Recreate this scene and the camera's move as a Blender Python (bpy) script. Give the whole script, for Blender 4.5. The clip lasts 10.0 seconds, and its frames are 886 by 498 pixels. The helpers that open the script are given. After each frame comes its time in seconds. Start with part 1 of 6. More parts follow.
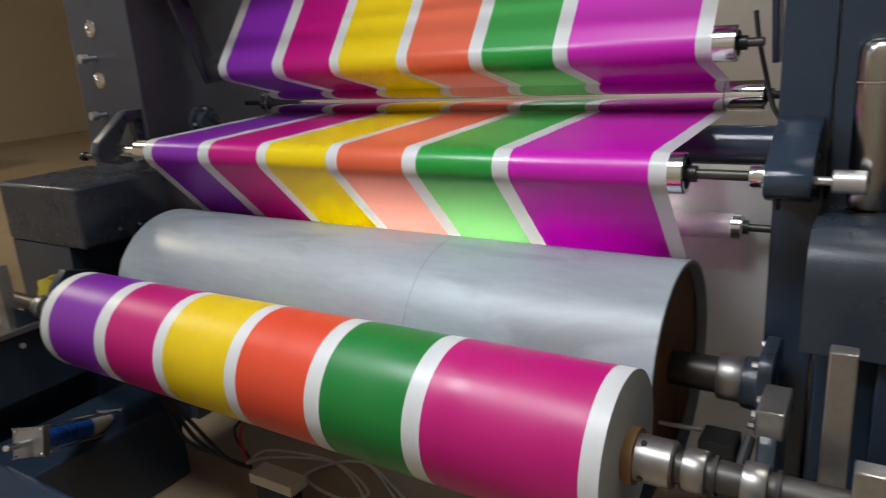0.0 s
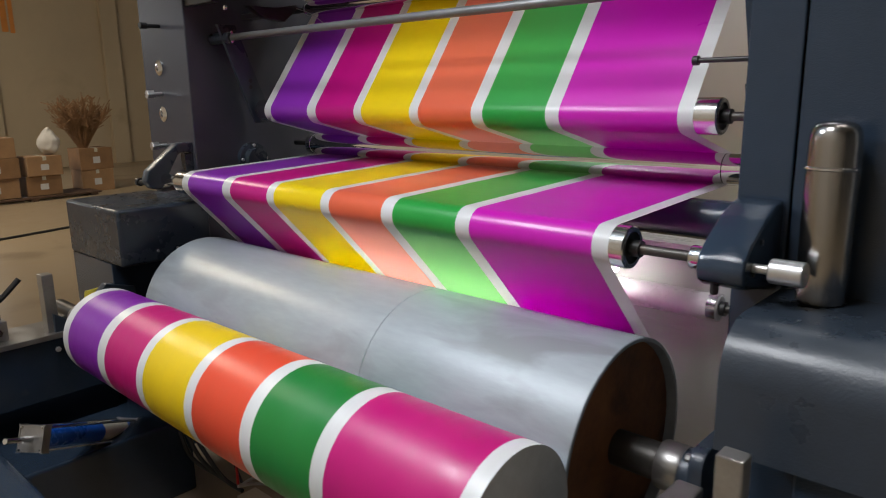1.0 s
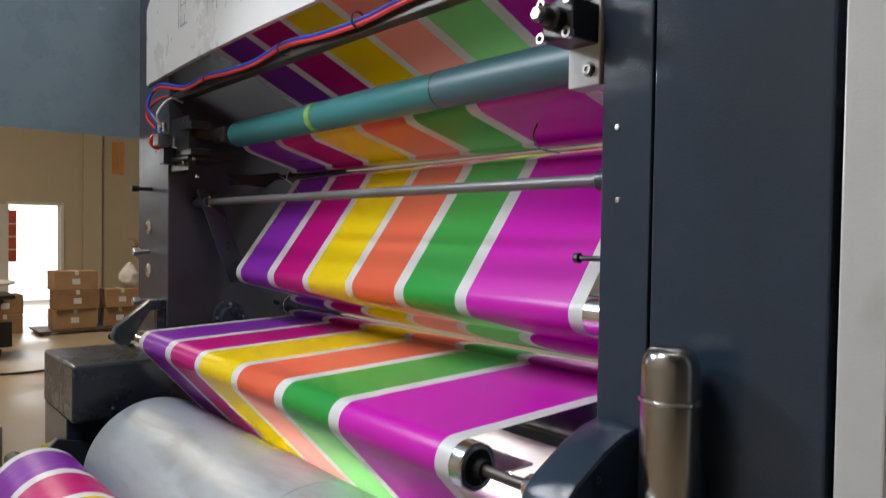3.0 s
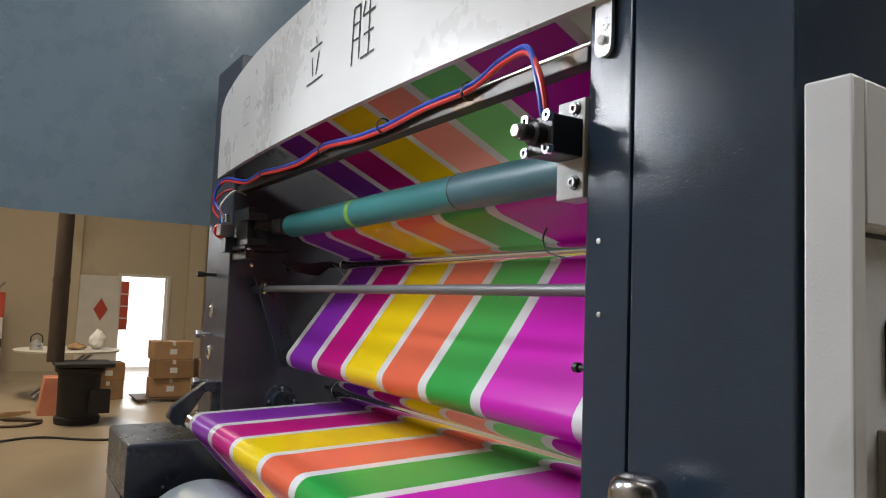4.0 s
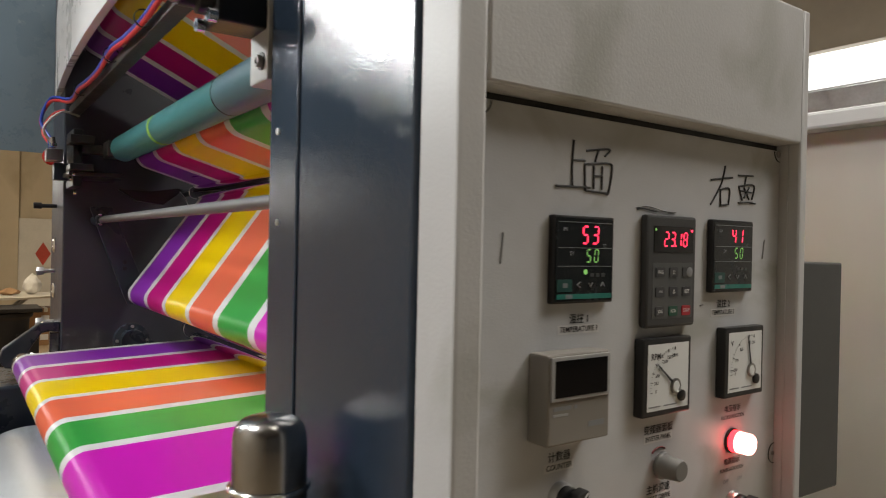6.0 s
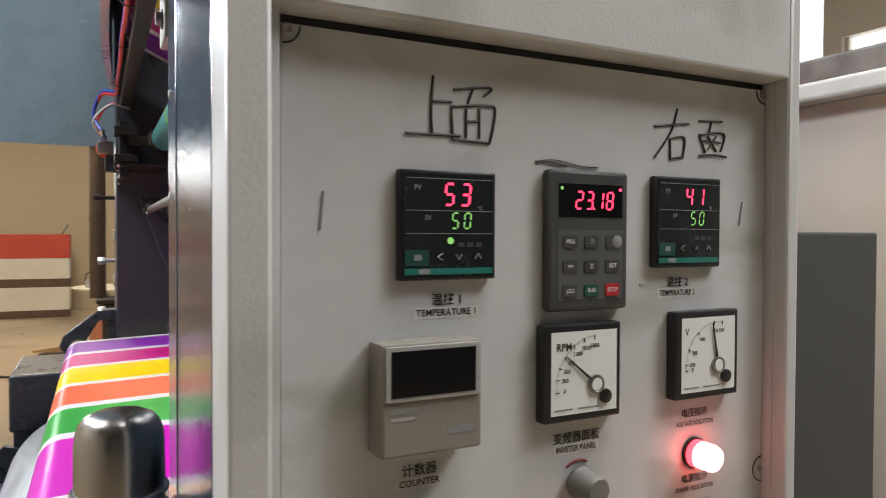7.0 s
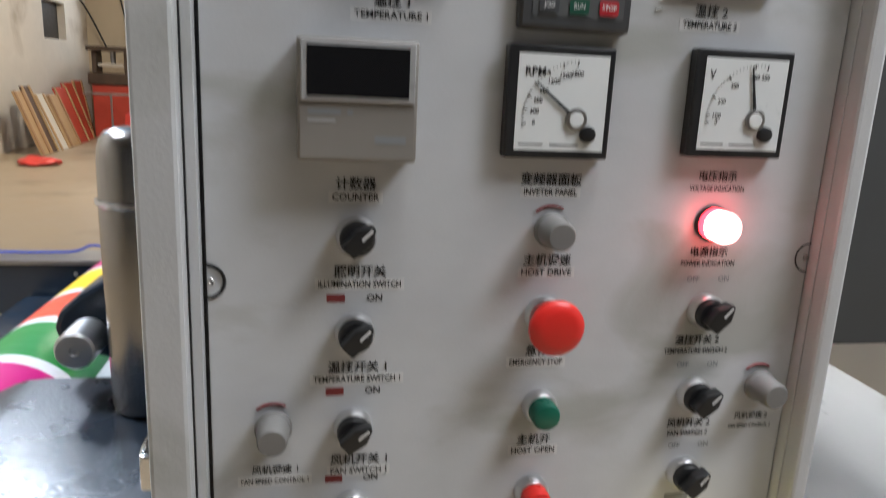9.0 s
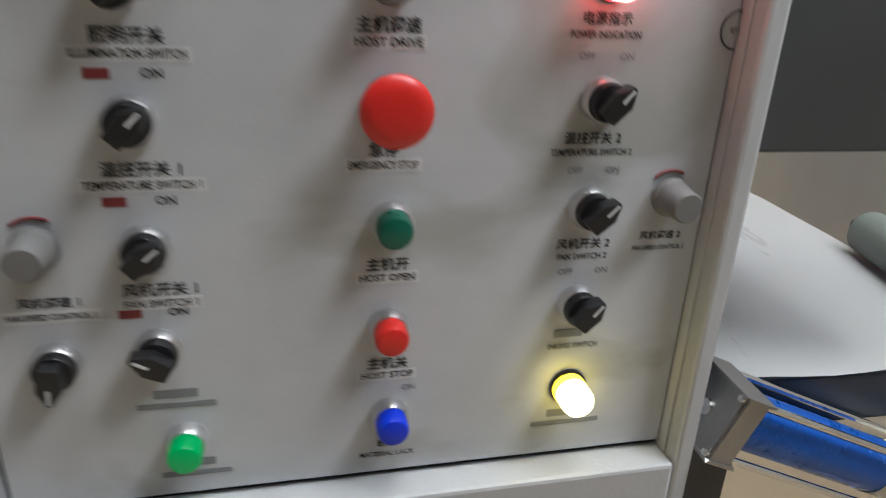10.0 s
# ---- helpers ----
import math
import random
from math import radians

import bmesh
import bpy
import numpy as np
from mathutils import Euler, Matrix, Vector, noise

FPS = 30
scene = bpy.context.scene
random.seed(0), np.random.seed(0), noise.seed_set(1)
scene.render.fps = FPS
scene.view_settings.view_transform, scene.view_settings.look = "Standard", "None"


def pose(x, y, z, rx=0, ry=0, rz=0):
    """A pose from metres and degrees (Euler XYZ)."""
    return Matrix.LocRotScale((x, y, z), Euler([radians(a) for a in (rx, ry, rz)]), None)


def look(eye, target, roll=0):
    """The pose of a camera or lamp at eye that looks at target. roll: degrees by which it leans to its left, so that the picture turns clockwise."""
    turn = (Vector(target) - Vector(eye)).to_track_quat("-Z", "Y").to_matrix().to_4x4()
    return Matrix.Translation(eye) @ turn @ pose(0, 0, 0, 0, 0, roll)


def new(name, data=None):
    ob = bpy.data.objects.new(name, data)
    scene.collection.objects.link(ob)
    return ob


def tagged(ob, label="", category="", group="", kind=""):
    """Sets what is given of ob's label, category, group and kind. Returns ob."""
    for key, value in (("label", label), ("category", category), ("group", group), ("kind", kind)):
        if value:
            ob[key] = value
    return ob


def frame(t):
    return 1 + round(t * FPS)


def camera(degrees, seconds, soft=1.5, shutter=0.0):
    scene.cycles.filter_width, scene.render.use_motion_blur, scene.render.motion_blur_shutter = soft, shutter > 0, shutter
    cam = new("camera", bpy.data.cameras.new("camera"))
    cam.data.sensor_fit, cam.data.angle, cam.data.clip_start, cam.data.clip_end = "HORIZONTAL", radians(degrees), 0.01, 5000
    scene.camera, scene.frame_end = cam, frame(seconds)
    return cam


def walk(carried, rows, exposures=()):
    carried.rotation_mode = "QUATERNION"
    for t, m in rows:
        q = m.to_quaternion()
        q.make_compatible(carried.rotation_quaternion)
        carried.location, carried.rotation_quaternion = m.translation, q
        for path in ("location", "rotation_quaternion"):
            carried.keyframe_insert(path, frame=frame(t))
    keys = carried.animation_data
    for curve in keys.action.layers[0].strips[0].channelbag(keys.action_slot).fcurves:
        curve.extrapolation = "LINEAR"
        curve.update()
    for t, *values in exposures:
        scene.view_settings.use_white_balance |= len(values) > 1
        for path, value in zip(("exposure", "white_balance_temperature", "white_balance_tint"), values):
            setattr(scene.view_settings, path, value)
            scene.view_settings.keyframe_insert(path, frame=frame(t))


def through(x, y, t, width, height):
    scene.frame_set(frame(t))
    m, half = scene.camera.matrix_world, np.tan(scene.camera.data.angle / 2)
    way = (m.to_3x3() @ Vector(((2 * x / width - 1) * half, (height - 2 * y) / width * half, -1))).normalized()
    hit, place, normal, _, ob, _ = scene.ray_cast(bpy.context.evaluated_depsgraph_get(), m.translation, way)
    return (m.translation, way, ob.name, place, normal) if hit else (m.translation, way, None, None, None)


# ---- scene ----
cam = camera(63.6, 10.0, 1.0, 0.35)
PATH = [
    (0, (-0.205, -1.72, 1.476), (-1.252, -0.109, 0.918), -3.8),
    (0.5, (-0.084, -1.606, 1.499), (-1.364, -0.159, 0.979), -5.3),
    (1, (0.114, -1.493, 1.496), (-1.208, -0.057, 1.062), -0.9),
    (1.5, (0.256, -1.441, 1.51), (-1.13, -0.076, 1.047), 0.5),
    (2, (0.314, -1.331, 1.504), (-1.085, 0.067, 1.204), -0.4),
    (2.5, (0.346, -1.172, 1.544), (-1.149, 0.146, 1.383), 0.3),
    (3, (0.377, -1.054, 1.604), (-1.15, 0.237, 1.556), 0.9),
    (3.2, (0.404, -1.016, 1.621), (-1.162, 0.228, 1.638), 1.3),
    (4.3, (0.541, -0.864, 1.677), (-1.16, 0.173, 1.847), 2.1),
    (4.5, (0.555, -0.839, 1.674), (-1.153, 0.189, 1.828), 1.7),
    (5, (0.594, -0.749, 1.644), (-1.104, 0.307, 1.684), 0.6),
    (5.5, (0.6, -0.578, 1.625), (-1.058, 0.54, 1.619), 0.4),
    (6, (0.573, -0.379, 1.637), (-1.075, 0.754, 1.628), 1.2),
    (6.2, (0.559, -0.319, 1.634), (-1.098, 0.799, 1.582), 0.6),
    (7.3, (0.598, -0.003, 1.615), (-1.262, 0.73, 1.545), 1.3),
    (7.5, (0.612, 0.042, 1.62), (-1.279, 0.68, 1.496), 2.0),
    (8, (0.618, 0.111, 1.597), (-1.324, 0.548, 1.404), 0.7),
    (8.5, (0.634, 0.14, 1.564), (-1.322, 0.484, 1.325), 1.6),
    (9, (0.609, 0.149, 1.501), (-1.31, 0.464, 1.034), 2.7),
    (9.2, (0.59, 0.156, 1.483), (-1.289, 0.506, 0.894), 3.7),
    (9.5, (0.571, 0.187, 1.454), (-1.28, 0.563, 0.796), 3.6),
    (9.7, (0.559, 0.209, 1.447), (-1.262, 0.583, 0.711), 2.8),
    (10, (0.508, 0.285, 1.393), (-1.297, 0.66, 0.618), 2.7),
]
walk(cam, [(t, look(eye, target, roll)) for t, eye, target, roll in PATH], [(0, -0.25, 6450, 10), (3.0, -0.15, 6450, 10), (5.0, -0.08, 6500, 10), (6.2, 0.0, 6950, 10), (7.4, 0.75, 6200, 10), (9.0, 0.62, 5900, 10), (10.0, 0.42, 5850, 9)])

# ---- world, lamps, exposure ----
world = bpy.data.worlds.new("world")
scene.world = world
world.use_nodes = True
wn = world.node_tree
sky = wn.nodes.new("ShaderNodeTexSky")
sky.sky_type, sky.sun_disc = "NISHITA", False
sky.sun_elevation, sky.sun_rotation = radians(40), radians(250)
wn.links.new(sky.outputs["Color"], wn.nodes["Background"].inputs["Color"])
wn.nodes["Background"].inputs["Strength"].default_value = 0.12


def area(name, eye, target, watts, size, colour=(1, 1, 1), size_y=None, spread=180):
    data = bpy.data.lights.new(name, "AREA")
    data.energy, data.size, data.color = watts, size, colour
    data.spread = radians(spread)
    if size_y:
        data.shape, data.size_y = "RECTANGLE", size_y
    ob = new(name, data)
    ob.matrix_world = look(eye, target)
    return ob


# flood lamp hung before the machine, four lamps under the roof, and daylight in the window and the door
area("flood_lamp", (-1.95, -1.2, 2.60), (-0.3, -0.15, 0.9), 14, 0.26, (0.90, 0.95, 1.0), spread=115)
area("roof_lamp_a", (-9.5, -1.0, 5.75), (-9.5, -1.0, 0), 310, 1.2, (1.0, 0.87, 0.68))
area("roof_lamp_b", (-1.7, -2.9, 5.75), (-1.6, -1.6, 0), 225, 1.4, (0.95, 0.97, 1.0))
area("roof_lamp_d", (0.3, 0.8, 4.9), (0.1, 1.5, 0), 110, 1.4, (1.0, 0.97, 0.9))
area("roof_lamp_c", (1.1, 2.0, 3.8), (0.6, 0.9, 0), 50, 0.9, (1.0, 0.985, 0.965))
area("window_light", (-16.15, -3.46, 3.23), (-8, -1.5, 0.5), 45, 1.2, (0.95, 0.98, 1.0), 0.9)
area("door_light", (-16.15, 2.0, 1.1), (-8, 1.5, 0.3), 25, 0.8, (0.95, 0.98, 1.0), 1.9)

# ---- materials ----
MATS = {}


def mat(name, base, rough=0.5, metal=0.0, vary=0.12, scale=6.0, bump=0.0, bscale=60.0, stretch=(1, 1, 1), rough_vary=0.1,
        spec=0.5, stain=None, emit=None, power=0.0, coat=0.0, island=0.0):
    """A procedural surface: two scales of variation in colour and gloss, and a fine relief."""
    m = bpy.data.materials.new(name)
    m.use_nodes = True
    n, l = m.node_tree.nodes, m.node_tree.links
    p = n["Principled BSDF"]
    co = n.new("ShaderNodeTexCoord")
    mp = n.new("ShaderNodeMapping")
    mp.inputs["Scale"].default_value = stretch
    l.new(co.outputs["Object"], mp.inputs["Vector"])
    big, fine = n.new("ShaderNodeTexNoise"), n.new("ShaderNodeTexNoise")
    big.inputs["Scale"].default_value, big.inputs["Detail"].default_value = scale, 5
    fine.inputs["Scale"].default_value, fine.inputs["Detail"].default_value = scale * 9, 4
    for t in (big, fine):
        l.new(mp.outputs["Vector"], t.inputs["Vector"])
    mix = n.new("ShaderNodeMath")
    mix.operation = "MULTIPLY_ADD"
    l.new(fine.outputs["Fac"], mix.inputs[0])
    mix.inputs[1].default_value = 0.35
    l.new(big.outputs["Fac"], mix.inputs[2])
    ramp = n.new("ShaderNodeMapRange")
    ramp.inputs["From Min"].default_value, ramp.inputs["From Max"].default_value = 0.4, 0.95
    ramp.inputs["To Min"].default_value, ramp.inputs["To Max"].default_value = 1 - vary, 1 + vary
    l.new(mix.outputs[0], ramp.inputs["Value"])
    mul = n.new("ShaderNodeVectorMath")
    mul.operation = "MULTIPLY"
    mul.inputs[0].default_value = base
    l.new(ramp.outputs["Result"], mul.inputs[1])
    colour = mul.outputs["Vector"]
    if stain:
        st = n.new("ShaderNodeTexNoise")
        st.inputs["Scale"].default_value, st.inputs["Detail"].default_value = stain[1], 7
        st.inputs["Distortion"].default_value = 0.6
        l.new(mp.outputs["Vector"], st.inputs["Vector"])
        sr = n.new("ShaderNodeMapRange")
        sr.inputs["From Min"].default_value, sr.inputs["From Max"].default_value = stain[2], stain[2] + 0.12
        l.new(st.outputs["Fac"], sr.inputs["Value"])
        mx = n.new("ShaderNodeMix")
        mx.data_type = "RGBA"
        l.new(sr.outputs["Result"], mx.inputs["Factor"])
        l.new(colour, mx.inputs["A"])
        mx.inputs["B"].default_value = (*stain[0], 1)
        colour = mx.outputs["Result"]
    l.new(colour, p.inputs["Base Color"])
    rr = n.new("ShaderNodeMapRange")
    rr.inputs["From Min"].default_value, rr.inputs["From Max"].default_value = 0.4, 0.95
    rr.inputs["To Min"].default_value, rr.inputs["To Max"].default_value = max(0.02, rough - rough_vary), min(1, rough + rough_vary)
    l.new(mix.outputs[0], rr.inputs["Value"])
    l.new(rr.outputs["Result"], p.inputs["Roughness"])
    p.inputs["Metallic"].default_value = metal
    p.inputs["Specular IOR Level"].default_value = spec
    p.inputs["Coat Weight"].default_value = coat
    if bump:
        bt, bn = n.new("ShaderNodeTexNoise"), n.new("ShaderNodeBump")
        bt.inputs["Scale"].default_value, bt.inputs["Detail"].default_value = bscale, 3
        l.new(mp.outputs["Vector"], bt.inputs["Vector"])
        l.new(bt.outputs["Fac"], bn.inputs["Height"])
        bn.inputs["Strength"].default_value, bn.inputs["Distance"].default_value = bump, 0.002
        l.new(bn.outputs["Normal"], p.inputs["Normal"])
    if emit:
        p.inputs["Emission Color"].default_value = (*emit, 1)
        p.inputs["Emission Strength"].default_value = power
    MATS[name] = m
    return m


def film_mat(name, base, through, rough=0.32, wrinkle=0.12, stain=None):
    """Printed plastic film: ink on a glossy sheet that lets part of the light through."""
    m = mat(name, base, rough, 0, 0.05, 4, wrinkle, 9, (0.6, 2.5, 2.5), 0.05, stain=stain)
    n, l = m.node_tree.nodes, m.node_tree.links
    tr, mx = n.new("ShaderNodeBsdfTranslucent"), n.new("ShaderNodeMixShader")
    tr.inputs["Color"].default_value = (*through[0], 1)
    mx.inputs["Fac"].default_value = through[1]
    l.new(n["Principled BSDF"].outputs[0], mx.inputs[1])
    l.new(tr.outputs[0], mx.inputs[2])
    l.new(mx.outputs[0], n["Material Output"].inputs["Surface"])
    return m


PAINT = mat("dark blue-grey machine paint", (0.021, 0.034, 0.055), 0.10, 0, 0.14, 2.5, 0.27, 340, rough_vary=0.02, stain=((0.06, 0.065, 0.072), 3.1, 0.66))
PAINT_TOP = mat("scuffed dark machine paint", (0.024, 0.033, 0.047), 0.30, 0, 0.2, 4, 0.25, 180, rough_vary=0.12, stain=((0.055, 0.065, 0.08), 3.2, 0.60))
PAINT_DULL = mat("dusty dark machine paint", (0.046, 0.050, 0.066), 0.34, 0, 0.15, 2.2, 0.2, 200, rough_vary=0.1, stain=((0.062, 0.064, 0.075), 2.4, 0.58))
GREY_PAINT = mat("light grey cabinet paint", (0.48, 0.485, 0.49), 0.42, 0, 0.06, 3, 0.15, 240, stain=((0.36, 0.365, 0.345), 3.0, 0.54))
PANEL_PAINT = mat("pale grey panel paint", (0.52, 0.53, 0.545), 0.42, 0, 0.09, 3.0, 0.08, 240, (1, 1, 1.7), 0.12, stain=((0.385, 0.39, 0.37), 4.2, 0.53))
HOOD_WHITE = mat("white enamelled sheet", (0.60, 0.60, 0.595), 0.3, 0, 0.04, 3, 0.05, 120)
STEEL = mat("brushed drum steel", (0.30, 0.335, 0.365), 0.42, 0.08, 0.2, 2.0, 0.1, 40, (0.8, 3, 3), 0.1, stain=((0.23, 0.25, 0.265), 2.4, 0.53))
CHROME = mat("polished steel", (0.72, 0.72, 0.72), 0.16, 1, 0.05, 8, 0, 1, rough_vary=0.06)
SATIN = mat("satin thermos steel", (0.40, 0.385, 0.37), 0.22, 1, 0.05, 3, 0.03, 300, (9, 9, 0.4), 0.05)
IRON = mat("dull turned steel", (0.34, 0.33, 0.32), 0.38, 0.9, 0.2, 12, 0.12, 90)
MIRROR_STEEL = mat("mirror-ground steel", (0.78, 0.775, 0.76), 0.07, 1, 0.05, 8, 0, 1, rough_vary=0.05)
OILED = mat("oiled dark steel", (0.075, 0.07, 0.065), 0.42, 0.7, 0.3, 9, 0.15, 70, stain=((0.16, 0.11, 0.07), 8, 0.6))
BLACK = mat("black plastic", (0.014, 0.014, 0.015), 0.38, 0, 0.15, 20, 0.05, 200)
RUBBER = mat("black rubber", (0.02, 0.02, 0.021), 0.6, 0, 0.15, 20, 0.1, 200)
RUST = mat("rusted steel plate", (0.26, 0.105, 0.04), 0.72, 0.1, 0.45, 7, 0.4, 60, stain=((0.10, 0.05, 0.026), 5, 0.57))
TEAL = mat("teal rubber covering", (0.036, 0.19, 0.20), 0.45, 0, 0.15, 3, 0.15, 90, (0.4, 3, 3), stain=((0.07, 0.20, 0.20), 4, 0.6))
TEAL_DARK = mat("grey-blue rubber covering", (0.055, 0.135, 0.165), 0.45, 0, 0.15, 3, 0.15, 90, (0.4, 3, 3))
ALU = mat("bare aluminium", (0.62, 0.62, 0.62), 0.33, 0.9, 0.08, 14, 0.05, 120)
RED_HOSE = mat("red hose", (0.55, 0.03, 0.03), 0.35, 0, 0.05, 10)
BLUE_HOSE = mat("blue hose", (0.02, 0.06, 0.42), 0.35, 0, 0.05, 10)
BLUE_TUBE = mat("blue anodised tube", (0.01, 0.10, 0.48), 0.3, 0.35, 0.1, 9)
LABEL = mat("yellowed paper label", (0.55, 0.53, 0.44), 0.6, 0, 0.15, 30)
WHITE_FILM = film_mat("white film", (0.62, 0.62, 0.61), ((0.7, 0.7, 0.68), 0.35), 0.3, 0.25)
FROST = mat("pale wrapped roller", (0.62, 0.60, 0.60), 0.3, 0, 0.05, 5)
STAINLESS = mat("stainless cover sheet", (0.78, 0.76, 0.71), 0.34, 0.55, 0.06, 1.2, 0.06, 3, (1, 1, 0.5), 0.06)
CONCRETE = mat("tan sealed concrete", (0.34, 0.265, 0.175), 0.40, 0, 0.18, 0.6, 0.2, 30, rough_vary=0.14, stain=((0.25, 0.19, 0.12), 0.8, 0.56))
WALL = mat("cream hall wall", (0.50, 0.415, 0.29), 0.8, 0, 0.08, 0.5, 0.2, 20, stain=((0.40, 0.32, 0.21), 0.5, 0.6))
WALL_S = mat("whitewashed wall", (0.60, 0.55, 0.47), 0.85, 0, 0.1, 0.7, 0.25, 18, stain=((0.42, 0.36, 0.28), 0.7, 0.57))
CEIL = mat("grey sheet roof", (0.30, 0.285, 0.26), 0.7, 0, 0.1, 1, 0.1, 12)
TARP = film_mat("blue-grey plastic sheet", (0.095, 0.145, 0.20), ((0.30, 0.42, 0.55), 0.30), 0.28, 0.5, ((0.50, 0.55, 0.58), 5, 0.70))
CARD = mat("brown cardboard", (0.34, 0.20, 0.10), 0.8, 0, 0.15, 5, 0.15, 60)
CARD_DARK = mat("worn brown cardboard", (0.27, 0.15, 0.07), 0.8, 0, 0.2, 6, 0.15, 60)
WOOD = mat("dark wood", (0.09, 0.05, 0.03), 0.6, 0, 0.3, 6, 0.2, 50, (6, 1, 1))
WOOD_PALE = mat("pale timber", (0.42, 0.27, 0.13), 0.7, 0, 0.2, 6, 0.2, 50, (1, 1, 0.2))
RED_PAINT = mat("red painted sheet", (0.45, 0.055, 0.03), 0.5, 0, 0.2, 3)
WHITE_PAINT = mat("white painted sheet", (0.62, 0.58, 0.5), 0.5, 0, 0.08, 3)
IRON_STOVE = mat("sooty cast iron", (0.035, 0.03, 0.027), 0.75, 0.3, 0.3, 8, 0.3, 60)
PIPE = mat("rusty stove pipe", (0.10, 0.07, 0.05), 0.6, 0.5, 0.35, 4, 0.2, 40)
WHITE_BAG = mat("white woven plastic", (0.66, 0.64, 0.6), 0.6, 0, 0.1, 9, 0.4, 40)
PINK = mat("red plastic", (0.62, 0.05, 0.035), 0.4, 0, 0.08, 5)
CRATE = mat("pink plastic", (0.60, 0.22, 0.13), 0.5, 0, 0.08, 5)
INK = mat("black lettering", (0.012, 0.012, 0.013), 0.6, 0, 0.05, 30)
INK_RED = mat("dull red lettering", (0.20, 0.03, 0.03), 0.6, 0, 0.05, 30)
MARKER = mat("black marker ink", (0.02, 0.02, 0.02), 0.5, 0, 0.05, 30)
STICKER = mat("white label strip", (0.61, 0.61, 0.605), 0.5, 0, 0.03, 30)
GLASSY = mat("dark display window", (0.006, 0.006, 0.007), 0.08, 0, 0.05, 30, rough_vary=0.02)
CTRL = mat("black instrument face", (0.014, 0.017, 0.019), 0.22, 0, 0.05, 30)
GREEN_BAND = mat("green printed band", (0.015, 0.16, 0.135), 0.35, 0, 0.05, 30)
GREEN_DARK = mat("dark green key", (0.012, 0.06, 0.055), 0.35, 0, 0.05, 30)
KEYPAD = mat("grey keypad housing", (0.05, 0.051, 0.053), 0.42, 0, 0.06, 20, 0.08, 300)
KEYFACE = mat("grey keypad membrane", (0.085, 0.088, 0.09), 0.4, 0, 0.06, 20)
KEYCAP = mat("dark key cap", (0.05, 0.052, 0.056), 0.4, 0, 0.06, 20)
KEY_GREEN = mat("green key cap", (0.01, 0.075, 0.045), 0.4, 0, 0.06, 20)
KEY_RED = mat("red key cap", (0.40, 0.02, 0.03), 0.4, 0, 0.06, 20)
PRINT_W = mat("white printing", (0.62, 0.62, 0.62), 0.5, 0, 0.03, 20)
PRINT_G = mat("grey printing", (0.22, 0.23, 0.24), 0.5, 0, 0.03, 20)
DIAL = mat("white dial", (0.70, 0.72, 0.72), 0.35, 0, 0.03, 9)
COUNTER = mat("beige counter housing", (0.225, 0.208, 0.19), 0.4, 0, 0.05, 9)
COUNTER_LIP = mat("grey counter bezel", (0.33, 0.33, 0.33), 0.35, 0, 0.05, 9)
KNOB = mat("grey knob", (0.17, 0.165, 0.16), 0.5, 0, 0.08, 30)
RED_BTN = mat("red button", (0.62, 0.022, 0.016), 0.32, 0, 0.04, 20)
GRN_BTN = mat("green button", (0.008, 0.12, 0.075), 0.32, 0, 0.04, 20)
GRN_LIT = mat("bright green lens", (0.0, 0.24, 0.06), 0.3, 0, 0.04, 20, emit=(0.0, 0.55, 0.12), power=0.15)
BLUE_BTN = mat("blue button", (0.0, 0.03, 0.60), 0.32, 0, 0.04, 20)
LED_RED = mat("lit red segment", (0.4, 0.02, 0.05), 0.4, 0, 0, 9, emit=(1.0, 0.03, 0.08), power=3.0)
LED_GREEN = mat("lit green segment", (0.1, 0.3, 0.02), 0.4, 0, 0, 9, emit=(0.38, 0.85, 0.26), power=0.42)
LAMP_RED = mat("lit red lens", (0.6, 0.1, 0.08), 0.3, 0, 0, 9, emit=(1.0, 0.42, 0.36), power=5.0)
GLOW_RED = mat("lit red collar", (0.5, 0.02, 0.02), 0.3, 0, 0, 9, emit=(1.0, 0.02, 0.03), power=7.0)
LAMP_YEL = mat("lit yellow lens", (0.7, 0.6, 0.2), 0.3, 0, 0, 9, emit=(1.0, 0.86, 0.40), power=4.5)
GLOW_YEL = mat("lit yellow collar", (0.6, 0.45, 0.02), 0.3, 0, 0, 9, emit=(1.0, 0.72, 0.02), power=4.5)
TUBE = mat("lit tube", (0.9, 0.9, 0.9), 0.4, 0, 0, 9, emit=(1.0, 0.97, 0.92), power=27.0)
# the yard wall's emission stands in for daylight falling on it
YARD_GLOW = mat("yard wall glowing as if daylit", (0.8, 0.8, 0.8), 0.8, 0, 0.05, 1, emit=(1.0, 1.0, 1.0), power=1.6)
GLASS_LIT = mat("frosted window pane", (0.8, 0.8, 0.8), 0.4, 0, 0.03, 2, emit=(0.95, 0.98, 1.0), power=1.4)

